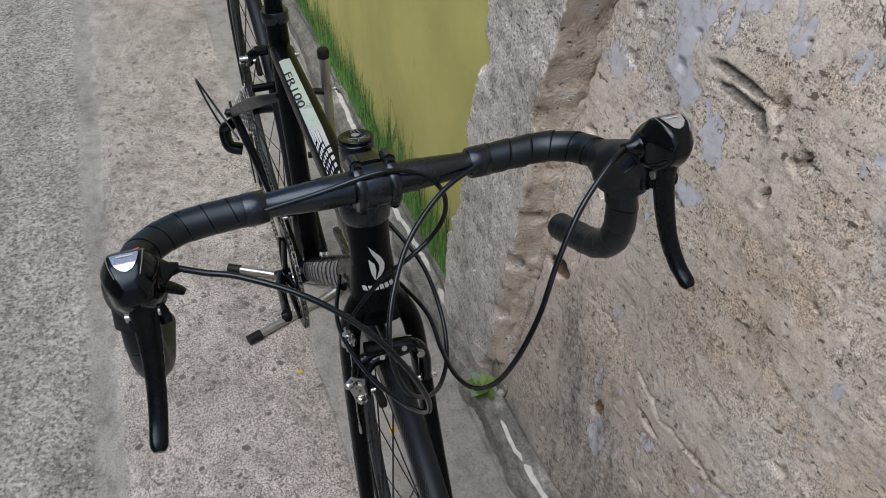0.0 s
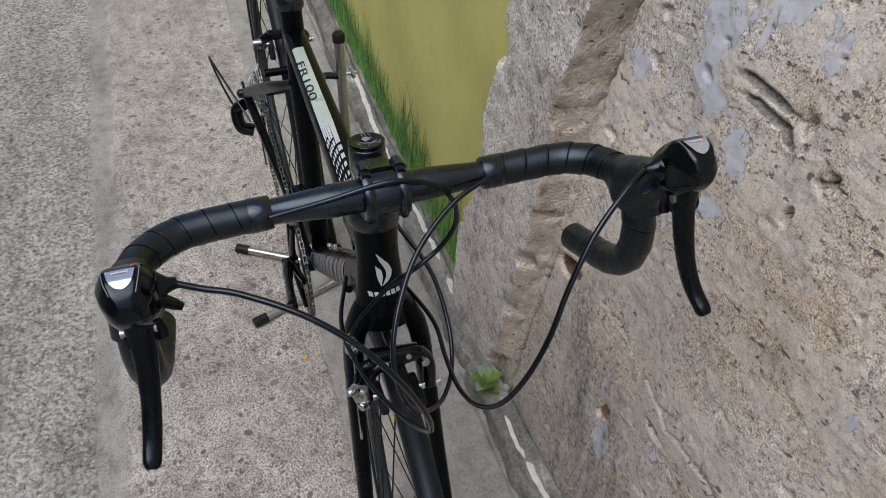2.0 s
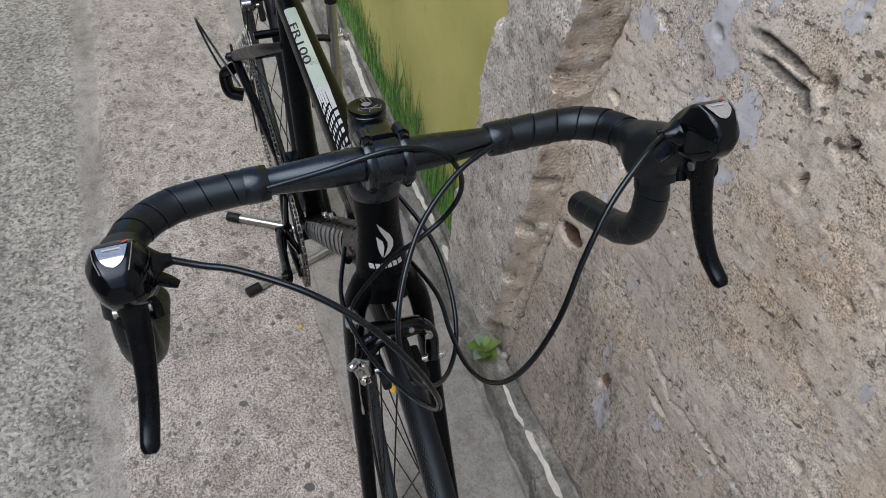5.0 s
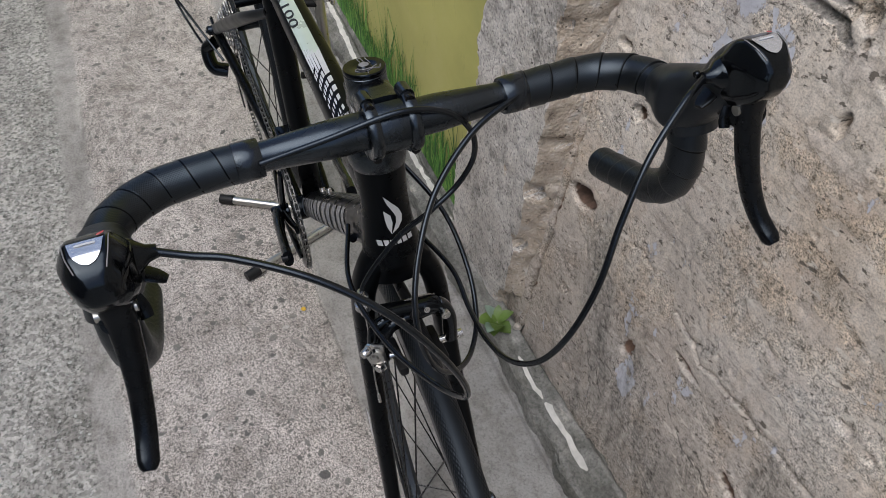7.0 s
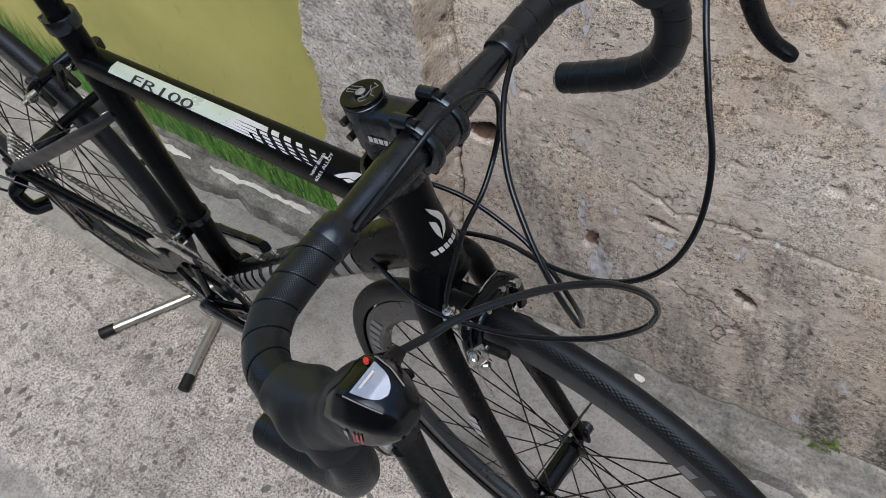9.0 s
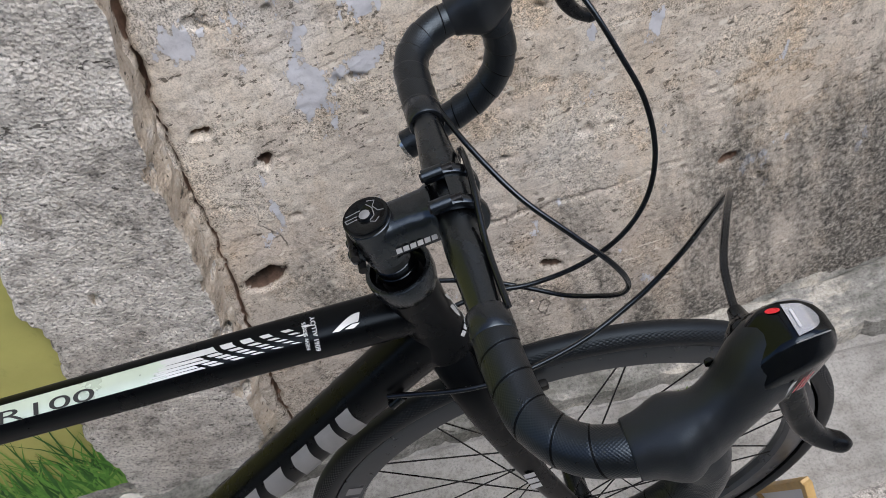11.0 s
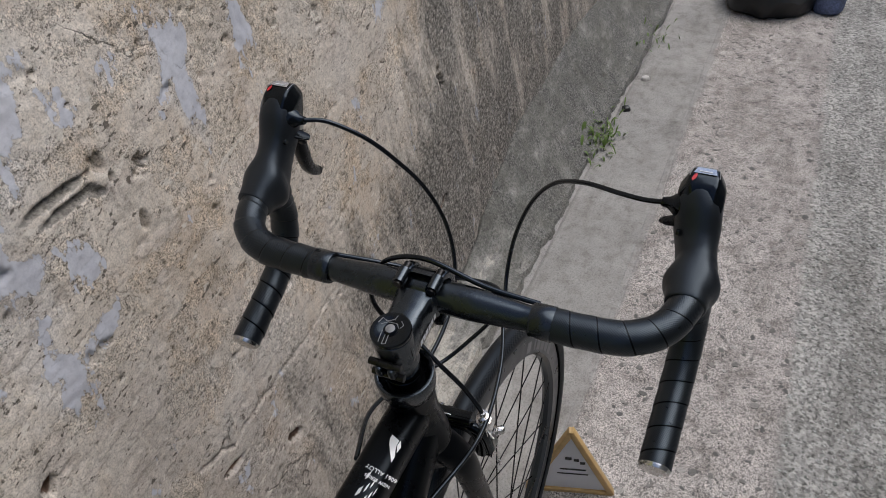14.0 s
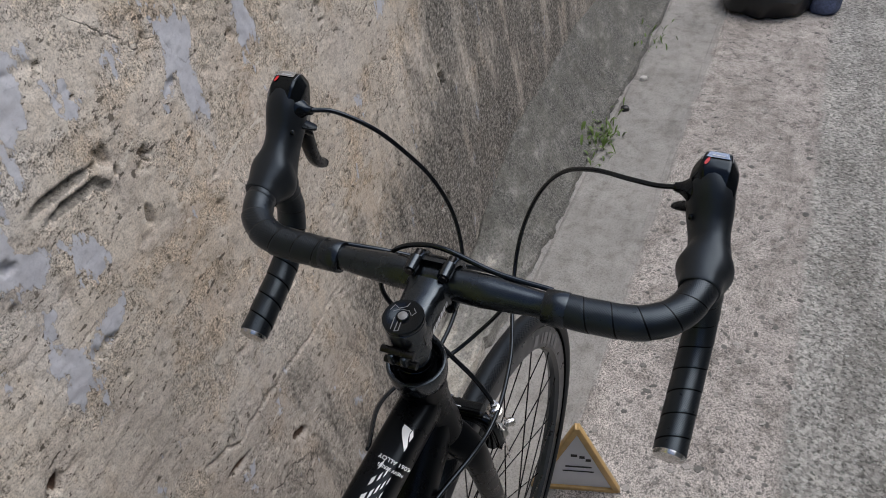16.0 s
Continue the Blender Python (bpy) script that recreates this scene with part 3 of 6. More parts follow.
def smooth_path(pts, per=8):
    """Catmull-Rom through the points."""
    p = [np.array(q, float) for q in pts]
    p = [2 * p[0] - p[1]] + p + [2 * p[-1] - p[-2]]
    out = []
    for i in range(1, len(p) - 2):
        for k in range(per):
            t = k / per
            a, b, c, d = p[i - 1], p[i], p[i + 1], p[i + 2]
            out.append(0.5 * (2 * b + (c - a) * t + (2 * a - 5 * b + 4 * c - d) * t * t + (3 * b - a - 3 * c + d) * t ** 3))
    out.append(p[-2])
    return np.array(out)


def sweep(path, r, n=12, up=None, caps=True, power=2.0):
    """A tube along a path. r: radius, a list of radii or of (side, up) half widths, or a function of (index, length, angle).
    up: a fixed direction for the section's second axis."""
    path = np.array(path, float)
    N = len(path)
    tan = np.gradient(path, axis=0)
    tan = np.array([unit(t) for t in tan])
    ln = np.r_[0, np.cumsum(np.linalg.norm(np.diff(path, axis=0), axis=1))]
    ref = unit(np.array(up, float)) if up is not None else (V(0, 0, 1) if abs(tan[0][2]) < 0.9 else V(1, 0, 0))
    verts, uvs, faces = [], [], []
    b = unit(ref - tan[0] * np.dot(ref, tan[0]))
    for i in range(N):
        src = ref if up is not None else b
        b = unit(src - tan[i] * np.dot(src, tan[i]))
        a = np.cross(b, tan[i])
        for k in range(n):
            th = 2 * math.pi * k / n
            if callable(r):
                ra = rb = r(i, ln[i], th)
            else:
                q = r[i] if isinstance(r, (list, tuple, np.ndarray)) and len(np.shape(r)) >= 1 else r
                ra, rb = (q if np.shape(q) else (q, q))
            ca, sa = math.cos(th), math.sin(th)
            if power != 2.0:
                ca, sa = math.copysign(abs(ca) ** (2 / power), ca), math.copysign(abs(sa) ** (2 / power), sa)
            verts.append(path[i] + a * ra * ca + b * rb * sa)
            uvs.append((ln[i], th * 0.0155))
    for i in range(N - 1):
        for k in range(n):
            j = (k + 1) % n
            faces.append((i * n + k, i * n + j, (i + 1) * n + j, (i + 1) * n + k))
    if caps:
        faces.append(tuple(range(n))[::-1])
        faces.append(tuple((N - 1) * n + k for k in range(n)))
    return verts, [f[::-1] for f in faces], uvs


def tube(*args, **kw):
    return Geo().add(*sweep(*args, **kw))


def lathe(origin, axis, profile, n=32, closed=False):
    """Turns (along, radius) pairs round an axis."""
    o, ax = np.array(origin, float), unit(np.array(axis, float))
    u = unit(np.cross(ax, V(0, 0, 1) if abs(ax[2]) < 0.9 else V(1, 0, 0)))
    w = np.cross(ax, u)
    m = len(profile)
    verts, faces, uvs = [], [], []
    for k in range(n):
        th = 2 * math.pi * k / n
        for i, (h, r) in enumerate(profile):
            verts.append(o + ax * h + (u * math.cos(th) + w * math.sin(th)) * max(r, 1e-5))
            uvs.append((k / n, i / (m - 1)))
    for k in range(n):
        j = (k + 1) % n
        for i in range(m - 1 if not closed else m):
            i2 = (i + 1) % m
            faces.append((k * m + i, j * m + i, j * m + i2, k * m + i2))
    return Geo().add(verts, faces, uvs)


def block(center, size, axes=None, bevel=0.003):
    """A box with bevelled edges. axes: three unit vectors for its own directions."""
    bm = bmesh.new()
    bmesh.ops.create_cube(bm, size=1.0)
    for q in bm.verts:
        q.co = Vector((q.co.x * size[0], q.co.y * size[1], q.co.z * size[2]))
    if bevel:
        bmesh.ops.bevel(bm, geom=bm.edges[:], offset=min(bevel, min(size) * 0.45), segments=2, affect="EDGES", profile=0.5)
    ax = np.array(axes if axes is not None else np.eye(3), float)
    verts = [np.array(center, float) + ax[0] * q.co.x + ax[1] * q.co.y + ax[2] * q.co.z for q in bm.verts]
    bm.verts.index_update()
    faces = [tuple(q.index for q in f.verts) for f in bm.faces]
    bm.free()
    return Geo().add(verts, faces)


def join(*geos):
    g = Geo()
    for q in geos:
        g.add(q.v, q.f, q.uv)
    return g


def rod(a, b, r, n=10):
    return tube([np.array(a, float), np.array(b, float)], r, n)


def lettering(name, text, size, m, material, parent, depth=0.0002):
    """Raised writing with the built-in font, as a mesh at the pose m."""
    cu = bpy.data.curves.new(name, "FONT")
    cu.body, cu.size, cu.extrude, cu.align_x, cu.align_y = text, size, depth, "CENTER", "CENTER"
    tmp = new(name, cu)
    bpy.context.view_layer.update()
    me = bpy.data.meshes.new_from_object(tmp)
    bpy.data.objects.remove(tmp)
    me.transform(m)
    me.materials.clear()
    me.materials.append(MAT[material])
    ob = new(name, me)
    ob.parent = parent
    return ob


def vnoise(p, seed=0):
    """Smooth value noise for arrays of 2D points, -1 to 1."""
    rng = np.random.RandomState(seed)
    table = rng.rand(257, 257) * 2 - 1
    i = np.floor(p).astype(int)
    f = p - i
    f = f * f * (3 - 2 * f)
    x0, y0 = i[..., 0] % 256, i[..., 1] % 256
    a, b, c, d = table[x0, y0], table[x0 + 1, y0], table[x0, y0 + 1], table[x0 + 1, y0 + 1]
    return (a * (1 - f[..., 0]) + b * f[..., 0]) * (1 - f[..., 1]) + (c * (1 - f[..., 0]) + d * f[..., 0]) * f[..., 1]


def fbm(p, octaves=5, seed=0, gain=0.55):
    s, amp = 0.0, 1.0
    for k in range(octaves):
        s = s + amp * vnoise(p * 2.0 ** k + 17.3 * k, seed + k)
        amp *= gain
    return s


def spaced(stretches):
    """Sorted coordinates: (from, to, step) stretches joined."""
    out = []
    for a, b, st in stretches:
        out.extend(np.linspace(a, b, max(2, int(round((b - a) / st)) + 1))[:-1])
    out.append(stretches[-1][1])
    return np.array(out)


def sheet(P):
    """A grid mesh from an array of points (rows, columns, 3)."""
    r, c = P.shape[:2]
    k = np.arange(r * c).reshape(r, c)
    quads = np.stack([k[:-1, :-1], k[:-1, 1:], k[1:, 1:], k[1:, :-1]], -1).reshape(-1, 4)
    g = Geo()
    g.v = [tuple(q) for q in P.reshape(-1, 3).tolist()]
    g.f = [tuple(q) for q in quads.tolist()]
    g.uv = [(0.0, 0.0)] * (r * c)
    return g

# ---- structure: ground, ledge, walls ----
def ground_sheet():
    xs = spaced([(-60, -6, 6), (-6, -1.6, 0.1), (-1.6, 3.2, 0.016), (3.2, 8, 0.2), (8, 60, 6)])
    ys = spaced([(-60, -4, 6), (-4, -1.2, 0.1), (-1.2, -0.05, 0.014), (-0.05, 0.01, 0.0018), (0.01, 0.21, 0.014), (0.21, 0.28, 0.003), (0.28, 1.0, 0.2), (1.0, 60, 6)])
    X, Y = np.meshgrid(xs, ys, indexing="ij")
    p = np.stack([X, Y], -1)
    near = np.clip(1 - np.maximum(np.abs(X - 0.8) - 3.5, 0) / 2, 0, 1) * np.clip((Y + 4) / 2, 0, 1)
    step = -0.0012 / (1 + np.exp(-(Y + 0.018 + 0.012 * fbm(p * 6, 3, 5)) / 0.004))
    edge = 0.004 / (1 + np.exp((Y + 0.44 + 0.02 * fbm(p * 5, 3, 8)) / 0.006))
    Z = near * (0.0025 * fbm(p * 3, 4, 3) + 0.0016 * fbm(p * 26, 3, 4) + step - edge)
    jl = 0.006 * fbm(np.stack([X * 5, X * 0], -1), 4, 91)
    Z = Z - near * 0.0022 * np.exp(-((Y + 0.018 - jl) / 0.0022) ** 2) * (0.5 + 0.5 * np.clip(2 * fbm(np.stack([X * 4, X * 0], -1), 3, 92) + 1, 0, 1))
    Z = Z - near * 0.006 * np.exp(-((Y - 0.258 + 0.033 * np.clip((X - 0.2) / 0.8, 0, 1)) / 0.005) ** 2)
    return sheet(np.stack([X, Y, Z], -1))


def wall_face(x, z):
    return 0.3285 + 0.0325 * np.clip(x, -0.4, 2.2) + 0.1025 * z


def ledge_sheet():
    """The sloping concrete foot of the wall, low beside the bicycle and higher farther along."""
    xs = spaced([(-6, -1.4, 0.12), (-1.4, 2.2, 0.008), (2.2, 7, 0.12)])
    ts = np.r_[np.linspace(0, 0.1, 7)[:-1], np.linspace(0.1, 1, 64)]
    X, T = np.meshgrid(xs, ts, indexing="ij")
    p = np.stack([X, T * 0.25], -1)
    t = np.clip((X - 0.75) / 0.7, 0, 1)
    rise = t * t * (3 - 2 * t)
    rise = rise * (1 - 0.25 * np.clip((X - 1.4) / 1.0, 0, 1))
    top = 0.075 + 0.22 * rise
    y0 = 0.262 - 0.033 * np.clip((X - 0.2) / 0.8, 0, 1) + 0.009 * fbm(p[..., :1] * [9.0, 0.0] + 3.1, 6, 21, 0.65)
    Y = y0 + (0.43 - y0) * T
    lip = np.clip(T / 0.022, 0, 1)
    Z = -0.01 + lip * (0.040 - 0.016 * rise + 0.008 * fbm(p * 9, 4, 33)) + np.clip((T - 0.06) / 0.94, 0, 1) ** (1 + 0.35 * rise) * (top - 0.02)
    Z = Z - 0.016 * np.exp(-((Y - wall_face(X, Z)) / 0.005) ** 2)
    Z = Z + 0.005 * fbm(p * 12, 4, 22) + 0.003 * fbm(p * 60, 3, 23)
    return sheet(np.stack([X, Y, Z], -1))


# sunk marks in the plaster: x, z, half length, half height, depth, slope
PITS = [(-0.192, 0.450, 0.028, 0.018, 0.024, 0.25), (0.044, 0.930, 0.044, 0.0046, 0.0046, 0.0), (0.060, 0.912, 0.040, 0.0044, 0.0042, 0.02), (0.10, 0.905, 0.014, 0.0045, 0.0028, -0.5),
        (-0.128, 0.655, 0.010, 0.009, 0.012, 0), (0.174, 0.896, 0.010, 0.010, 0.010, 0), (0.111, 0.391, 0.022, 0.006, 0.014, -0.2), (0.145, 0.833, 0.008, 0.010, 0.008, 0),
        (0.128, 0.908, 0.004, 0.004, 0.008, 0), (0.160, 0.889, 0.004, 0.004, 0.008, 0), (0.118, 0.931, 0.012, 0.010, 0.006, 0),
        (0.0, 0.30, 0.010, 0.015, 0.010, 0), (1.029, 0.585, 0.012, 0.02, 0.014, 0), (0.95, 0.31, 0.03, 0.012, 0.014, 0.5),
        (-0.19, 0.72, 0.012, 0.006, 0.008, 0), (0.25, 0.30, 0.02, 0.008, 0.010, -0.5), (0.55, 0.42, 0.016, 0.01, 0.012, 0.2)]


def wall_sheet():
    xs = spaced([(-0.36, 0.60, 0.0033), (0.60, 1.6, 0.0055), (1.6, 3.2, 0.02), (3.2, 8, 0.2)])
    zs = spaced([(-0.05, 1.25, 0.0036), (1.25, 2.8, 0.06)])
    X, Z = np.meshgrid(xs, zs, indexing="ij")
    p = np.stack([X, Z], -1)
    rel = 0.006 * fbm(p * 2.5, 3, 41) + 0.0007 * fbm(p * 13, 4, 42) + 0.0008 * fbm(p * 90, 3, 43)
    # shed skins of plaster leave low terraces
    skin = fbm(p * [5.5, 4.5] + 8, 6, 44)
    rel = rel + 0.0009 / (1 + np.exp(-(skin - 0.35) / 0.015)) + 0.0007 / (1 + np.exp(-(skin + 0.25) / 0.015))
    # diagonal scores and shed flakes
    q = np.stack([X * 0.98 + Z * 0.17, Z * 0.98 - X * 0.17], -1)
    score = fbm(q * [15, 70] + 4, 4, 45)
    rel = rel - 0.003 * np.clip(score - 0.8, 0, 0.6) + 0.002 * np.clip(-score - 0.9, 0, 0.5)
    rng = np.random.RandomState(9)
    pits = [(x, z, a, b, d * 2.0, k) for x, z, a, b, d, k in PITS]
    for _ in range(220):
        a = 0.0035 + 0.008 * rng.rand() ** 3
        pits.append((rng.uniform(-0.22, 1.6), rng.uniform(0.06, 1.3), a, a * rng.uniform(0.3, 0.8), rng.uniform(0.004, 0.009), rng.uniform(-0.5, 0.3)))
    for x, z, a, b, d, k in pits:
        sel = (np.abs(X - x) < 3 * a + 0.02) & (np.abs(Z - z) < 3 * max(a, b) + 0.02)
        u, w = X[sel] - x, Z[sel] - z
        wob = (0.22 if a > 0.012 else 0.45) * fbm(np.stack([u, w], -1) * 75 + x * 9, 4, 46, 0.7)
        c, s = 1 / math.hypot(1, k), k / math.hypot(1, k)
        q = ((u * c + w * s) / a) ** 2 + ((w * c - u * s) / b) ** 2
        rel[sel] -= d / (1 + np.exp(np.clip((np.sqrt(q) - 1 + wob) / 0.06, -40, 40)))
    # one long crack along the wall
    cx = np.array([-0.04, 0.016, 0.071, 0.102, 0.126, 0.157, 0.188, 0.218, 0.262, 0.30, 0.378, 0.425, 0.55])
    cz = np.array([0.470, 0.458, 0.444, 0.434, 0.418, 0.429, 0.424, 0.434, 0.436, 0.430, 0.437, 0.444, 0.44])
    off = np.abs(Z - np.interp(X, cx, cz) - 0.006 * fbm(np.stack([X * 30, X * 0], -1), 4, 48))
    rel = rel - 0.010 * np.exp(-(off / 0.0026) ** 2) * ((X > -0.06) & (X < 0.55)) * np.clip(0.6 + fbm(np.stack([X * 9, X * 0], -1), 3, 49), 0, 1)
    # open seam beside the render strip, with cavities
    zz = np.stack([Z, Z * 0], -1)
    seam = -0.272 + 0.055 * np.clip(Z, 0, 0.95) + 0.007 * fbm(zz * 9, 4, 53) + 0.0025 * fbm(zz * 60, 2, 54) + 0.004
    wide = 0.0012 + 0.0065 * np.clip(fbm(zz * 11 + 5, 5, 47, 0.65), 0, 1)
    rel = rel - 0.026 / (1 + np.exp(np.clip((np.abs(X - seam) - wide) / 0.0012, -40, 40)))
    Y = wall_face(X, Z) - rel
    g = sheet(np.stack([X, Y, Z], -1))
    return join(g, block((3.85, 0.90, 1.37), (8.3, 0.30, 2.86), bevel=0))


def pillar_sheet():
    """A proud strip of grey render with a broken edge over the yellow paint and a raw brown flank."""
    zs = spaced([(0.0, 1.3, 0.006), (1.3, 2.8, 0.06)])
    us = np.r_[np.linspace(0, 0.08, 7)[:-1], np.linspace(0.08, 0.86, 64)[:-1], np.linspace(0.86, 1.0, 22)]
    Z, U = np.meshgrid(zs, us, indexing="ij")
    p = np.stack([Z, Z * 0], -1)
    left = -0.580 + 0.145 * np.clip(Z, 0, 1.3) + 0.022 * fbm(p * 7, 6, 51, 0.62) + 0.006 * fbm(p * 40, 3, 52)
    right = -0.325 + 0.120 * np.clip(Z, 0, 0.95) + 0.007 * fbm(p * 9, 4, 53)
    foot = -0.272 + 0.055 * np.clip(Z, 0, 0.95) + 0.007 * fbm(p * 9, 4, 53)
    X = left + (right - left) * np.clip((U - 0.03) / 0.85, 0, 1) + (foot - right) * np.clip((U - 0.88) / 0.12, 0, 1)
    fl = np.clip((U - 0.86) / 0.14, 0, 1)
    X = X + 0.002 * fl * fbm(np.stack([Z * 16, U * 22], -1), 5, 59, 0.6) + 0.005 * np.clip((U - 0.8) / 0.06, 0, 1) * fbm(np.stack([Z * 14, U * 9], -1), 5, 60, 0.62)
    q = np.stack([X, Z], -1)
    rel = 0.005 * fbm(q * 5, 4, 55) + 0.0016 * fbm(q * 24, 4, 56) + 0.0010 * fbm(q * 90, 3, 57)
    front = 0.300 + 0.040 * Z
    back = np.where(U < 0.5, 0.40, wall_face(X, Z) + 0.02)
    k = np.clip(U / 0.06, 0, 1) ** 0.6 * np.clip((1.0 - U) / 0.12, 0, 1)
    Y = back - (back - front) * k - rel * (0.3 + 0.7 * k)
    for x, z, r, d in ((-0.455, 0.722, 0.020, 0.035), (-0.275, 0.40, 0.010, 0.03), (-0.30, 0.06, 0.028, 0.05), (-0.255, 0.52, 0.009, 0.025), (-0.295, 0.26, 0.010, 0.03), (-0.24, 0.72, 0.012, 0.02), (-0.40, 0.55, 0.006, 0.012), (-0.36, 0.38, 0.005, 0.012)):
        w = np.sqrt((X - x) ** 2 + ((Z - z) * 0.7) ** 2) / r + 0.3 * fbm(q * 50, 3, 58)
        Y = Y + d / (1 + np.exp((w - 1) / 0.08))
    return sheet(np.stack([X, Y, Z], -1)[:, ::-1].transpose(1, 0, 2))


def yellow_face(p):
    return 0.330 + 0.018 * p[..., 1] - 0.003 * fbm(p * 2.2, 4, 61) - 0.001 * fbm(p * 20, 3, 62)


def yellow_sheet():
    xs = spaced([(-8, -2.6, 0.3), (-2.6, -0.36, 0.02)])
    zs = spaced([(0.0, 1.3, 0.02), (1.3, 2.8, 0.1)])
    X, Z = np.meshgrid(xs, zs, indexing="ij")
    p = np.stack([X, Z], -1)
    Y = yellow_face(p)
    return join(sheet(np.stack([X, Y, Z], -1)), block((-4.1, 0.85, 1.37), (7.6, 0.30, 2.86), bevel=0))


def mural_grass():
    """Painted grass along the foot of the yellow wall, flat strokes of several greens."""
    rng = random.Random(4)
    g = Geo()
    V2, F2 = [], []
    for layer in range(4):
        x = -3.6
        while x < -0.42:
            x += rng.uniform(0.002, 0.0055) * (1 if x > -2.0 else 2)
            clump = 0.62 + 0.38 * math.sin(x * 11 + 1.7 * math.sin(x * 23)) * math.sin(x * 4.1)
            h = (0.07, 0.06, 0.06, 0.03)[layer] + (0.27, 0.22, 0.15, 0.09)[layer] * rng.random() ** 1.25 * clump
            w = rng.uniform(0.002, 0.0045) * (1, 1.1, 1.4, 1.9)[layer]
            lean = rng.gauss(0.02, 0.28) * h
            z0 = 0.045 + rng.uniform(0, 0.01)
            k = len(V2)
            for t in (0, 0.4, 0.75, 1.0):
                cx, cz = x + lean * t * t, z0 + h * t - 0.3 * abs(lean) * t * t
                ww = w * (1 - t) ** 0.7
                V2 += [(cx - ww, 0.0016 + 0.0007 * layer + 0.0006 * rng.random(), cz), (cx + ww, 0.0016 + 0.0007 * layer + 0.0006 * rng.random(), cz)]
            F2 += [(k, k + 1, k + 3, k + 2), (k + 2, k + 3, k + 5, k + 4), (k + 4, k + 5, k + 7, k + 6)]
    P = np.array(V2)
    P[:, 1] = yellow_face(P[:, [0, 2]]) - P[:, 1]
    g.add(P, F2)
    return g


ground = tagged(part("ground", ground_sheet(), "ground"), "worn grey concrete alley with stone chips and coarse edges", "ground", kind="structure")
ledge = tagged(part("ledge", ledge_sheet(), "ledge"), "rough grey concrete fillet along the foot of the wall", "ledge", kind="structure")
def wall_fields(ob):
    """Stores where flakes of paint are left and where the wall is damp."""
    me = ob.data
    co = np.zeros(len(me.vertices) * 3, dtype=np.float32)
    me.vertices.foreach_get("co", co)
    x, z = co[0::3].astype(float), co[2::3].astype(float)
    p = np.stack([x, z], -1)
    # old paint: x, z, half width, half height, amount
    left = np.full(len(x), -0.15)
    for px, pz, a, b, k in ((0.04, 1.06, 0.10, 0.09, 0.20), (0.005, 0.972, 0.045, 0.045, 0.24), (-0.055, 0.94, 0.035, 0.04, 0.20), (-0.005, 0.880, 0.030, 0.018, 0.20), (0.05, 0.855, 0.022, 0.03, 0.20),
                            (0.06, 0.825, 0.014, 0.02, 0.19), (-0.04, 0.835, 0.045, 0.045, 0.19), (-0.05, 0.737, 0.04, 0.07, 0.16), (0.285, 0.99, 0.035, 0.05, 0.20), (0.29, 0.91, 0.018, 0.05, 0.21), (0.30, 0.85, 0.022, 0.03, 0.19),
                            (0.33, 0.715, 0.024, 0.02, 0.18), (0.04, 0.765, 0.016, 0.016, 0.18), (0.20, 1.04, 0.05, 0.06, 0.16), (-0.13, 1.00, 0.07, 0.09, 0.16), (0.42, 0.98, 0.03, 0.06, 0.14), (-0.17, 0.85, 0.03, 0.05, 0.12)):
        left = left + 1.1 * k * np.exp(-(((x - px) / a) ** 2 + ((z - pz) / b) ** 2))
    left = np.minimum(left + 0.015 * np.clip((0.10 - x) / 0.15, 0, 1) * np.clip((z - 0.6) / 0.15, 0, 1), 0.09)
    low = np.interp(x, [-0.4, 0.1, 0.3, 0.6, 0.85, 1.05, 1.25], [0.26, 0.40, 0.50, 0.56, 0.64, 0.85, 1.6]) + 0.12 * fbm(p * [6.0, 2.5], 4, 81)
    damp = -0.16 + 0.34 * np.interp(x, [-0.3, 0.2, 0.7, 1.1], [0.42, 0.74, 1.05, 1.2]) / (1 + np.exp(np.clip((z - low) / 0.10, -40, 40)))
    damp = damp - 0.10 * np.clip((x - 1.7) / 0.8, 0, 1)
    # darker grey along the scraped grooves
    scrape = np.zeros(len(x))
    for px, pz, a, b, d, k in PITS[1:4]:
        c, t = 1 / math.hypot(1, k), k / math.hypot(1, k)
        q = np.sqrt((((x - px) * c + (z - pz) * t) / (a * 1.05)) ** 2 + (((z - pz) * c - (x - px) * t) / (b * 1.5)) ** 2)
        scrape = np.maximum(scrape, np.clip(1.6 - q, 0, 1))
    for name, values in (("paint_left", left), ("damp", damp), ("scrape", scrape)):
        me.attributes.new(name, "FLOAT", "POINT").data.foreach_set("value", values.astype(np.float32))


wall_north = tagged(part("wall_north", wall_sheet(), "wall", angle=180), "old beige plaster wall with peeling pale paint", "wall", kind="structure")
wall_fields(wall_north)
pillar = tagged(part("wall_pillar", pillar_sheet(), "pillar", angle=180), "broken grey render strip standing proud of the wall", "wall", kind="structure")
yellow_wall = tagged(part("wall_yellow", yellow_sheet(), "yellow"), "yellow-green painted wall with scuffs", "wall", kind="structure")
mural = tagged(part("painted_grass", mural_grass(), "mural"), "green grass painted along the foot of the yellow wall", "mural", kind="structure")
# never in view: added to cut low sky light and darken reflections
unseen_wall_south = tagged(part("unseen_wall_south", block((0.5, -3.6, 2.15), (24, 0.2, 4.4), bevel=0), "unseen_render"), "unseen plain wall added across the alley to block low sky light", "wall", kind="structure")

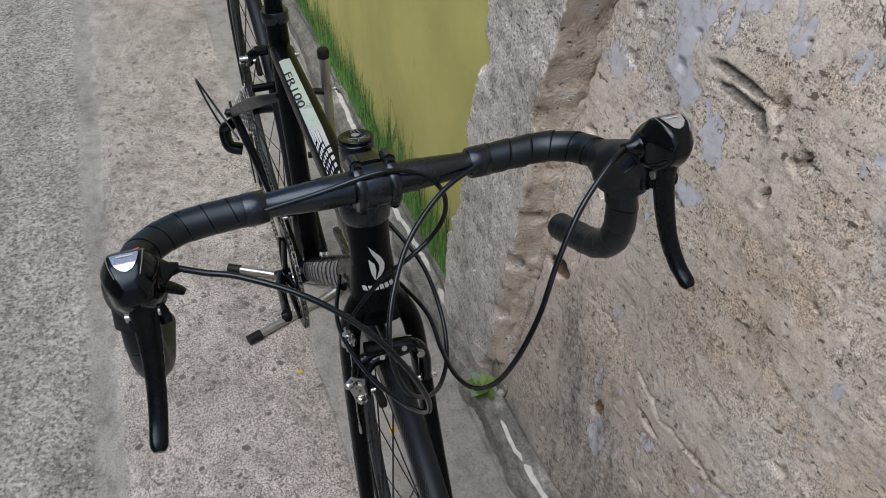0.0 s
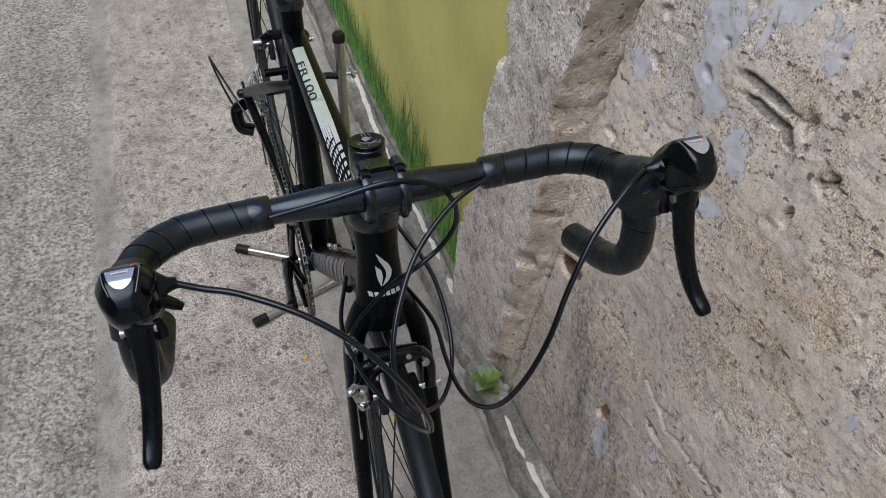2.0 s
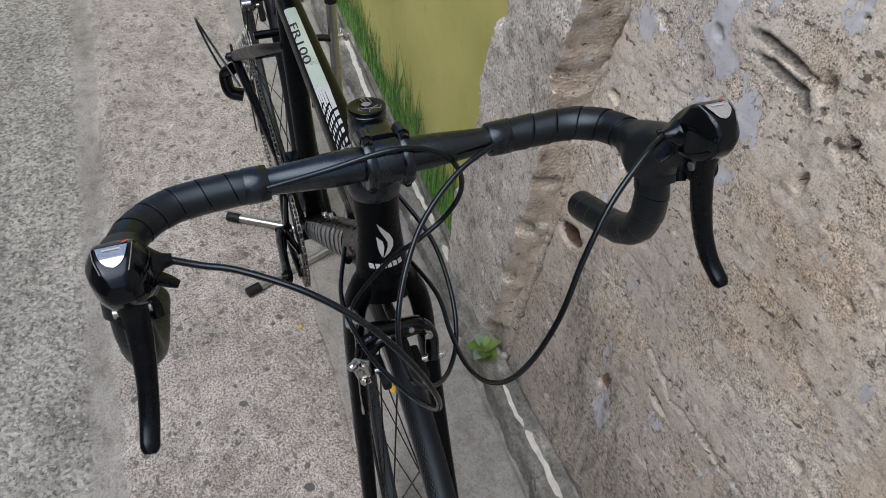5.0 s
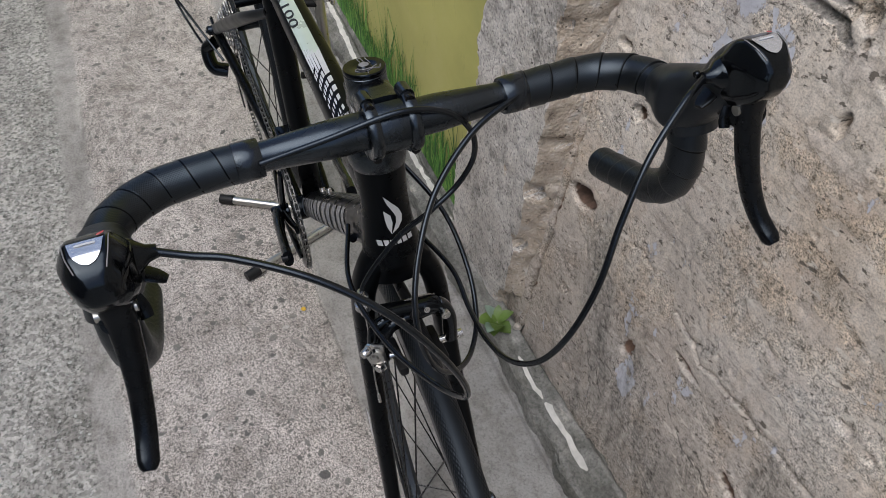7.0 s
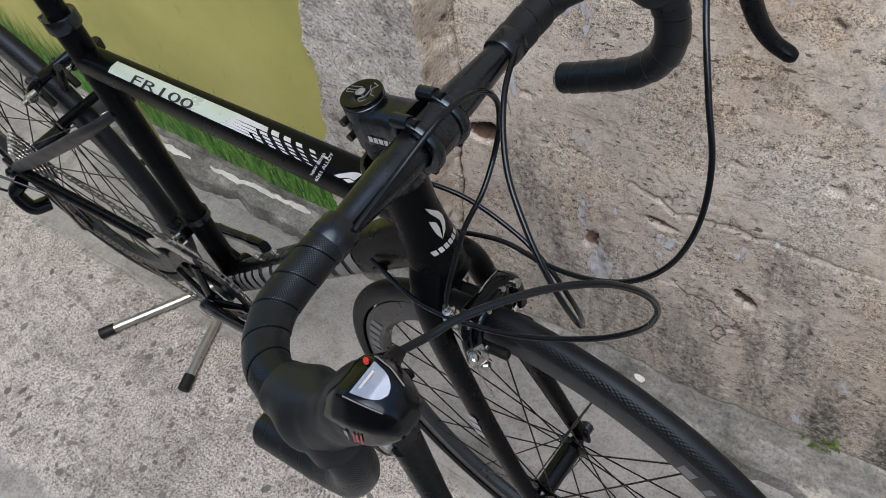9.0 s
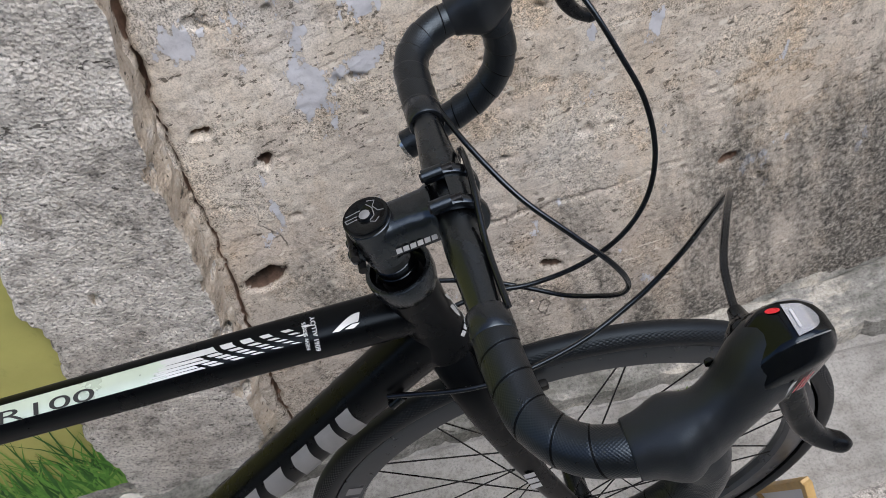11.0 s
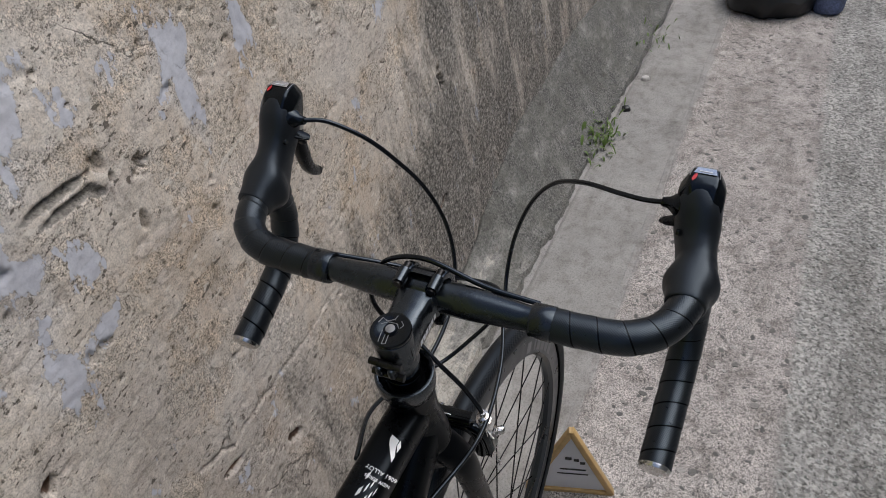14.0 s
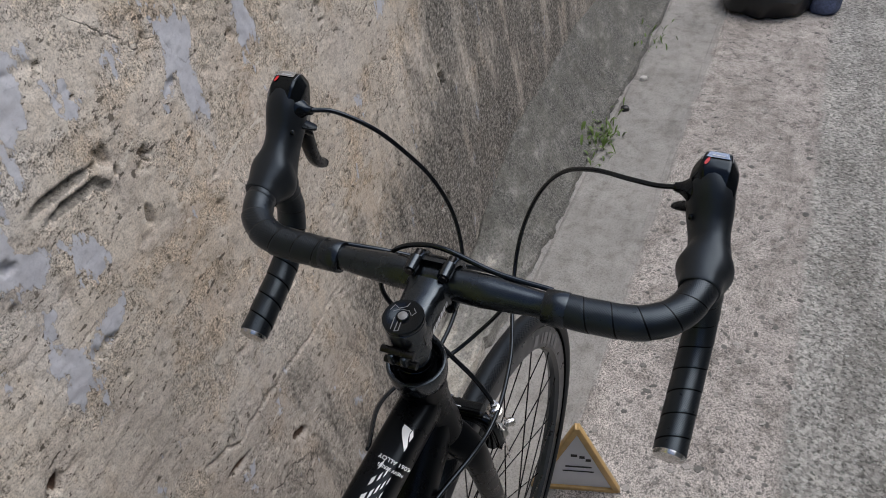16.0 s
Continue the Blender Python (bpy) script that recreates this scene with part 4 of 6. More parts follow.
# remains of a white line on the ledge
line = Geo()
for a, b, w in ((-1.6, -1.05, 0.007), (-0.98, -0.66, 0.006), (-0.60, -0.545, 0.007), (-0.20, -0.10, 0.0045), (-0.09, 0.06, 0.006), (0.12, 0.14, 0.004)):
    xs = np.linspace(a, b, max(6, int((b - a) / 0.012)))
    P = np.array([[(x, 0.297 + 0.006 * math.sin(x * 7) + s * (0.85 * w + 0.0012 * math.sin(x * 61 + s) + 0.001 * math.sin(x * 173 + 2 * s)) * min(1, 12 * (x - a) / (b - a) + 0.3, 12 * (b - x) / (b - a) + 0.3), 0) for s in (-1, 0, 1)] for x in xs])
    line.add(P.reshape(-1, 3), sheet(P).f)
from mathutils.bvhtree import BVHTree
ledge_tree = BVHTree.FromPolygons([v.co for v in ledge.data.vertices], [p.vertices for p in ledge.data.polygons])
ground_tree = BVHTree.FromPolygons([v.co for v in ground.data.vertices], [p.vertices for p in ground.data.polygons])


def rest(x, y, tree=None):
    """The height of the ledge or the ground at a place."""
    best = 0.0
    for tr in ((tree,) if tree else (ledge_tree, ground_tree)):
        hit = tr.ray_cast(Vector((x, y, 0.6)), Vector((0, 0, -1)))
        if hit[0] is not None:
            best = max(best, hit[0].z)
    return best


line.v = [(x, y, rest(x, y, ledge_tree) + 0.003) for x, y, z in line.v]
tagged(part("white_line", line, "whitepaint"), "worn white paint line on the concrete ledge", "paint line", kind="structure")



def stone_chips(count, x0, x1, y0, y1, lo, hi, seed):
    """Flat worn stones set in the concrete, flush with its skin."""
    r = np.random.RandomState(seed)
    g = Geo()
    for _ in range(count):
        x, y = r.uniform(x0, x1), r.uniform(y0, y1)
        if lo < 0.0024 and y > np.interp(x, [-0.3, 0.6], [-0.50, -0.43]):
            continue
        hit = ground_tree.ray_cast(Vector((x, y, 0.6)), Vector((0, 0, -1)))
        z = hit[0].z
        a = lo + (hi - lo) * r.rand() ** 2.5
        n, turn, asp = r.randint(5, 8), r.uniform(0, 6.28), r.uniform(0.4, 0.9)
        ring = []
        for k in range(n):
            th, rr = 2 * math.pi * k / n, a * r.uniform(0.75, 1.1)
            u, w = rr * math.cos(th), rr * math.sin(th) * asp
            ring.append((x + u * math.cos(turn) - w * math.sin(turn), y + u * math.sin(turn) + w * math.cos(turn)))
        v = [(p, q, z - 0.002) for p, q in ring] + [(x + (p - x) * 0.86, y + (q - y) * 0.86, z + 0.0012) for p, q in ring]
        g.add(v, [(k, (k + 1) % n, n + (k + 1) % n, n + k) for k in range(n)] + [tuple(n + k for k in range(n))])
    return g


def chip_material(name, stops):
    m, n, l = nodes_of(name)
    g = n.new("ShaderNodeNewGeometry")
    v = tex_coord(n, l)
    col = mix(n, l, 0.6, ramp(n, l, g.outputs["Random Per Island"], stops), ramp(n, l, noise_tex(n, l, v, 300, 4), [(0.35, (0.55, 0.55, 0.55)), (0.62, (1.2, 1.2, 1.2))]), "MULTIPLY")
    finish(n, l, col, 0.8)
    return m


chips_a = chip_material("worn_stones", [(0.0, (0.10, 0.097, 0.09)), (0.5, (0.19, 0.18, 0.165)), (0.8, (0.27, 0.255, 0.23)), (1.0, (0.40, 0.38, 0.35))])
chips_b = chip_material("aggregate", [(0.0, (0.10, 0.105, 0.09)), (0.5, (0.27, 0.275, 0.25)), (1.0, (0.48, 0.48, 0.45))])
tagged(part("stone_chips", stone_chips(2600, -2.2, 3.2, -0.43, -0.033, 0.0025, 0.0125, 71), chips_a), "grey stone chips worn flush in the concrete", "stones", kind="stuff")
tagged(part("exposed_aggregate", stone_chips(9000, -1.6, 2.6, -0.95, -0.43, 0.0022, 0.0065, 72), chips_b), "coarse stones standing out of the worn alley edge", "stones", kind="stuff")

# ---- the bicycle ----
CAP, SIG = V(0.0025, -0.006, 0.9215), radians(0.4)
DOWN = V(math.sin(radians(10.7)), 0, -math.cos(radians(10.7)))
FWD0 = V(math.cos(radians(10.7)), 0, math.sin(radians(10.7)))
FWD = FWD0 * math.cos(SIG) - V(0, 1, 0) * math.sin(SIG)
LEFT = V(0, 1, 0) * math.cos(SIG) + FWD0 * math.sin(SIG)


def H(s, f, y):
    """A place in the steered part: s down the steering axis from the stem cap, f forward, y to the left."""
    return CAP + DOWN * s + FWD * f + LEFT * y


H_ = H
FRONT = H(0.597, 0.047, 0)
REAR = V(-0.862, -0.006, 0.458)
BB = V(-0.430, -0.006, 0.356)
SEAT_TOP = V(-0.470, -0.006, 0.846)
bike = thing("road_bicycle", "matte black drop-bar road bicycle on a rear stand", "bicycle", (0.157, 0, 0))


def bpart(name, geo, material, parent=None, label=""):
    p = parent or bike
    ob = part(name, geo, material, p, label)
    ob.matrix_parent_inverse = p.matrix_world.inverted()
    return ob


# frame tubes
HT0, HT1 = H(0.080, 0, 0), H(0.190, 0, 0)
ht = [H(s, 0, 0) for s in (0.080, 0.084, 0.10, 0.13, 0.16, 0.180, 0.190)]
head_tube = bpart("head_tube", tube(ht, [0.0262, 0.0258, 0.0240, 0.0228, 0.0250, 0.0282, 0.0288], 32), "frame")
bpart("headset_cover", lathe(H(0.094, 0, 0), -DOWN, [(0, 0.0245), (0.002, 0.0262), (0.012, 0.0282), (0.024, 0.0286), (0.0262, 0.0280), (0.0268, 0.0262), (0.0262, 0.0245), (0.017, 0.0225), (0.013, 0.0165)], 40), "bar")
for k in range(3):
    bpart("spacer", lathe(H(0.0725 - 0.009 * k, 0, 0), -DOWN, [(0, 0), (0, 0.0165), (0.0006, 0.0172), (0.0084, 0.0172), (0.009, 0.0165), (0.009, 0)], 28), "gloss")
TTA, TTB = H(0.130, 0.0, 0), V(-0.462, -0.006, 0.788)
tt = smooth_path([TTA, TTA * 0.7 + TTB * 0.3 + V(0, 0, 0.001), TTA * 0.35 + TTB * 0.65, TTB], 8)
TTW = [(0.0205 - 0.004 * k / (len(tt) - 1), 0.0195 - 0.003 * k / (len(tt) - 1)) for k in range(len(tt))]
top_tube = bpart("top_tube", tube(tt, TTW, 28, up=(0, 0, 1), power=3.0), "frame")
dta, dtb = H(0.168, 0, 0), BB
dt = smooth_path([dta, dta * 0.75 + dtb * 0.25, dta * 0.3 + dtb * 0.7, dtb], 6)
DTW = [(0.024, 0.027 - 0.005 * k / (len(dt) - 1)) for k in range(len(dt))]
down_tube = bpart("down_tube", tube(dt, DTW, 28, up=(0.6, 0, 0.8), power=2.6), "frame")
seat_tube = bpart("seat_tube", tube([BB, BB * 0.5 + SEAT_TOP * 0.5, SEAT_TOP], [0.0175, 0.0165, 0.0165], 24), "frame")
bpart("seat_clamp", lathe(SEAT_TOP, SEAT_TOP - BB, [(-0.012, 0.0165), (-0.012, 0.0195), (-0.010, 0.0205), (0.004, 0.0205), (0.006, 0.0195), (0.006, 0.0135)], 28), "bar")
bpart("clamp_bolt", rod(SEAT_TOP + V(-0.020, -0.014, 0), SEAT_TOP + V(-0.020, 0.014, 0), 0.005), "bar")
sdir = unit(SEAT_TOP - BB)
bpart("seat_post", tube([SEAT_TOP - sdir * 0.05, SEAT_TOP + sdir * 0.20], 0.0136, 24), "frame")
bpart("bottom_bracket", lathe(BB + V(0, -0.036, 0), (0, 1, 0), [(0, 0), (0, 0.019), (0.002, 0.0205), (0.070, 0.0205), (0.072, 0.019), (0.072, 0)], 28), "frame")
for side in (1, -1):
    a = SEAT_TOP - sdir * 0.135 + V(0, side * 0.010, 0)
    drop = REAR + V(0, side * 0.066, 0)
    elbow = a + V(-0.05, side * 0.030, -0.030)
    stay = smooth_path([a, elbow, (elbow + drop) / 2 + V(0, side * 0.008, 0), drop], 6)
    bpart("seat_stay", tube(stay, [(0.0065, 0.0105)] * len(stay), 14, up=(0.7, 0, 0.7), power=2.6), "stay")
    ca = BB + V(-0.012, side * 0.024, 0)
    bpart("chain_stay", tube(smooth_path([ca, ca * 0.6 + drop * 0.4 + V(0, -side * 0.006, 0), drop], 8), [(0.009, 0.0135)] * 17, 14, up=(0, 0, 1)), "frame")
    bpart("dropout", block(REAR + V(0.004, side * 0.068, 0), (0.05, 0.006, 0.036)), "frame")
bpart("stay_bridge", rod(V(-0.575, -0.050, 0.668), V(-0.575, 0.038, 0.668), 0.007), "frame")


# fork
crown = tube(smooth_path([H(0.188, 0, 0), H(0.205, 0.001, 0), H(0.222, 0.002, 0)], 4), [(0.027, 0.027)] * 5 + [(0.032, 0.024)] * 4, 24, up=FWD)
for side in (1, -1):
    leg = smooth_path([H(0.192, 0.000, side * 0.010), H(0.212, 0.002, side * 0.026), H(0.240, 0.004, side * 0.0375), H(0.30, 0.007, side * 0.043), H(0.42, 0.018, side * 0.048), H(0.53, 0.034, side * 0.053), H(0.594, 0.046, side * 0.056)], 6)
    k = len(leg)
    rad = [(0.0135 - 0.0055 * i / k, 0.020 - 0.009 * i / k) for i in range(k)]
    bpart("fork_leg", tube(leg, rad, 18, up=FWD, power=2.4), "frame")
    bpart("fork_tip", block(H(0.597, 0.047, side * 0.056), (0.026, 0.007, 0.03), (FWD, LEFT, DOWN)), "frame")
bpart("fork_crown", crown, "frame")


def letter_bars(parent, origin, along, upv, normal, count, w, h, gap, slant, material="decal", name="brand_mark"):
    """A row of plain slanted bars that stands for a maker's mark."""
    o, a, u, nn = (np.array(q, float) for q in (origin, along, upv, normal))
    for i in range(count):
        x0 = i * (w + gap)
        quad = [(x0, 0), (x0 + w, 0), (x0 + w + slant, h), (x0 + slant, h)]
        g = Geo().add([o + a * x + u * y + nn * 0.0006 for x, y in quad], [(0, 1, 2, 3)])
        bpart(name, g, material, parent)


# wheels
def wheel(name, c, axis, rear=False):
    w = bpart(name, lathe(c - axis * 0.0095, axis, [(0.0, 0.284), (0.0, 0.309), (0.0015, 0.3135), (0.004, 0.3135), (0.005, 0.308), (0.014, 0.308), (0.015, 0.3135), (0.0175, 0.3135), (0.019, 0.309), (0.019, 0.284), (0.0135, 0.279), (0.0055, 0.279)], 120, True), "rim")
    prof = [(0.0135 * math.sin(t), 0.3262 + 0.0138 * math.cos(t)) for t in np.linspace(-2.3, 2.3, 25)]
    bpart("tyre", lathe(c, axis, prof, 160), "tyre", w)
    u = unit(np.cross(axis, V(0, 0, 1)))
    up = np.cross(u, axis)
    hubp = [(-0.050, 0.006), (-0.046, 0.009), (-0.040, 0.011), (-0.037, 0.021), (-0.034, 0.021), (-0.030, 0.0135), (0.030, 0.0135), (0.034, 0.021), (0.037, 0.021), (0.040, 0.011), (0.046, 0.009), (0.050, 0.006)]
    bpart("hub", lathe(c, axis, hubp, 28), "gloss", w)
    bpart("skewer", join(rod(c - axis * (0.074 if not rear else 0.085), c + axis * (0.074 if not rear else 0.085), 0.0032),
                         lathe(c + axis * (0.060 if not rear else 0.07), axis, [(0, 0), (0, 0.009), (0.010, 0.0095), (0.013, 0.006), (0.013, 0)], 16),
                         lathe(c - axis * (0.060 if not rear else 0.07), -axis, [(0, 0), (0, 0.009), (0.010, 0.0095), (0.013, 0.006), (0.013, 0)], 16)), "bar", w)
    for side in (1, -1):
        for lead in (1, -1):
            mesh = None
            for k in range(8):
                a0 = 2 * math.pi * (k / 8 + (0.03 if side > 0 else 0.155) + (0.0 if lead > 0 else 0.0625))
                a1 = a0 - lead * radians(62)
                p1 = c + axis * side * 0.004 + (u * math.cos(a0) + up * math.sin(a0)) * 0.281
                p0 = c + axis * side * 0.0355 + (u * math.cos(a1) + up * math.sin(a1)) * 0.0185
                bpart("spoke", rod(p0, p1, 0.00105, 6), "spoke", w)
    return w


st2 = radians(2.6)
front_axis = unit(V(math.sin(st2), math.cos(st2), 0.012))
front_wheel = wheel("front_wheel", FRONT, front_axis)
rear_wheel = wheel("rear_wheel", REAR, V(0, 1, 0), True)


def rim_marks(w, c, axis, start, side):
    """Plain bars round the rim's flank."""
    u = unit(np.cross(axis, V(0, 0, 1)))
    up = np.cross(u, axis)
    for i in range(6):
        g = Geo()
        a0 = start + i * 0.083
        pts, m = [], 5
        for k in range(m):
            a = a0 + (0.058 if i != 4 else 0.026) * k / (m - 1)
            for r, lean in ((0.2885, 0.0), (0.3055, 0.012)):
                pts.append(c + axis * side * 0.0101 + (u * math.cos(a + lean) + up * math.sin(a + lean)) * r)
        g.add(pts, [(2 * k, 2 * k + 1, 2 * k + 3, 2 * k + 2) for k in range(m - 1)])
        bpart("rim_mark", g, "frame_grey", w)


for side in (1, -1):
    for st in (0.55, 2.65, 4.75):
        rim_marks(front_wheel, FRONT, front_axis, st, side)
rim_marks(rear_wheel, REAR, V(0, 1, 0), 2.2, -1)

# stem and handlebar
stem = bpart("stem", tube(smooth_path([H(0.025, -0.004, 0), H(0.025, 0.017, 0), H(0.0248, 0.034, 0), H(0.0245, 0.050, 0)], 5), [(0.0188, 0.0205)] * 4 + [(0.0182, 0.0190)] * 6 + [(0.0190, 0.0185)] * 4 + [(0.0215, 0.019)] * 2, 32, up=-DOWN, power=3.2), "bar")
bpart("steerer_clamp", lathe(H(0.0465, 0, 0), -DOWN, [(0, 0), (0, 0.0175), (0.001, 0.0185), (0.0415, 0.0185), (0.0425, 0.0175), (0.0425, 0)], 32), "bar", stem)
cap = bpart("top_cap", lathe(H(0.004, 0, 0), -DOWN, [(0, 0), (0, 0.0182), (0.0008, 0.0186), (0.0036, 0.0186), (0.0044, 0.0180), (0.0046, 0.0078), (0.0042, 0.0072), (0.0042, 0.0062), (0.0058, 0.0052), (0.0064, 0)], 40), "gloss", stem)
for marks in (((0.0135, 0.0035), (0.0115, 0.0095), (0.0065, 0.0070), (0.0005, 0.0105), (-0.0005, 0.0150)), ((0.0105, 0.0025), (0.0050, 0.0065), (-0.0030, 0.0070), (-0.0065, 0.0030)),
              ((0.0065, -0.0030), (0.0050, -0.0150)), ((0.0020, -0.0065), (0.0012, -0.0160)), ((-0.0010, -0.0065), (-0.0020, -0.0150), (0.0012, -0.0160)), ((-0.0060, 0.0105), (-0.0095, 0.0070), (-0.0075, 0.0030))):
    bpart("cap_mark", tube([H(-0.0005, f, y) for y, f in marks], 0.00042, 6), "frame_grey", cap)
bpart("cap_bolt", lathe(H(-0.0002, 0, 0), -DOWN, [(0, 0), (0, 0.0056), (0.0012, 0.0052), (0.0022, 0.0036), (0.0026, 0)], 24), "frame_grey", cap)
for y in (-0.006, 0.006):
    bpart("clamp_ear", block(H(0.032, -0.0215, y), (0.012, 0.007, 0.014), (FWD, LEFT, DOWN)), "bar", stem)
for s in (0.024, 0.040):
    bpart("steerer_bolt", rod(H(s, -0.021, -0.0155), H(s, -0.021, 0.0155), 0.0036), "drive", stem)
plate = bpart("face_plate", Geo().add(*sweep([H(0.0245 - 0.0195 * math.sin(t), 0.0625 + 0.0195 * math.cos(t), 0) for t in np.linspace(-1.45, 1.45, 14)], [(0.020, 0.0032)] * 14, 12, power=4)), "bar", stem)
for y in (-0.0165, 0.0165):
    bpart("plate_rib", Geo().add(*sweep([H(0.0245 - 0.0215 * math.sin(t), 0.062 + 0.0215 * math.cos(t), y) for t in np.linspace(-1.5, 1.5, 14)], [(0.0055, 0.0045)] * 14, 10, power=3)), "bar", stem)
    for s in (0.002, 0.047):
        bpart("plate_bolt", rod(H(s, 0.0475, y), H(s, 0.0735, y), 0.0040, 12), "drive", stem)
        bpart("bolt_boss", rod(H(s, 0.0495, y), H(s, 0.0655, y), 0.0062, 12), "bar", stem)
letter_bars(stem, H(0.032, 0.010, -0.0186), FWD, -DOWN, -LEFT, 6, 0.0046, 0.0058, 0.0012, 0.001)
letter_bars(stem, H(0.032, 0.044, 0.0186), -FWD, -DOWN, LEFT, 6, 0.0042, 0.0055, 0.0012, 0.001)

BAR = [(0, 0.0625, 0.0245), (0.06, 0.0625, 0.0245), (0.105, 0.0625, 0.0245), (0.148, 0.0635, 0.025), (0.184, 0.069, 0.026), (0.210, 0.088, 0.0275), (0.222, 0.115, 0.027),
       (0.2248, 0.141, 0.032), (0.226, 0.155, 0.053), (0.227, 0.155, 0.083), (0.2275, 0.139, 0.112), (0.227, 0.107, 0.132), (0.2265, 0.060, 0.143), (0.2262, 0.0225, 0.150)]
MID = -0.004  # the bar sits a little to the right in its clamp
TURN = (0, 0, 0, 0.2, 0.6, 1, 1, 1, 1, 1, 0.8, 0.6, 0.3, 0)  # how much of the left bend's turn each station takes


def bar_pts(side, a, b, per=10):
    """The bar's centre line between two of its stations."""
    full = smooth_path([H(s - 0.006 * k * max(side, 0), f - 0.006 * k * max(side, 0), MID + side * y) for (y, f, s), k in zip(BAR, TURN)], per)
    return full[a * per:b * per + 1]


bar_mid = np.r_[bar_pts(-1, 0, 3)[::-1], bar_pts(1, 0, 3)[1:]]
bm_len = np.abs((bar_mid - H(0.0245, 0.0625, MID)) @ LEFT)
handlebar = bpart("handlebar", tube(bar_mid, [0.0159 - 0.0037 * min(1, max(0, (q - 0.045) / 0.05)) for q in bm_len], 28), "bar")
for side in (1, -1):
    p = bar_pts(side, 2, 13)
    first = p[0]

    def wrap(i, ln, th, side=side):
        k = (ln / 0.0235 + side * th / (2 * math.pi)) % 1.0
        return 0.0152 + (0.0011 if side > 0 else 0.0005) * k

    dense = smooth_path(p, 4)
    tape = tube(dense, wrap, 30)
    tape.uv = [(u, side * w) for u, w in tape.uv]
    bpart("bar_tape", tape, "tape", handlebar, "black textured bar tape wrapped with overlaps")
    t0 = unit(p[1] - p[0])
    bpart("finishing_tape", lathe(p[0] - t0 * 0.004, t0, [(0, 0.0122), (0, 0.0150), (0.001, 0.0156), (0.010, 0.0161), (0.020, 0.0162), (0.021, 0.0156)], 30), "shrink", handlebar, "shiny grey-black finishing tape")
    te = unit(p[-1] - p[-2])
    bpart("end_plug", lathe(p[-1] - te * 0.004, te, [(0, 0.0148), (0.005, 0.0150), (0.008, 0.0140), (0.0095, 0.009), (0.0095, 0)], 24), "steel", handlebar)


def skin_patch(poly_fn, nx, na):
    P = np.array([[poly_fn(i / (nx - 1), j / (na - 1)) for j in range(na)] for i in range(nx)])
    return sheet(P)


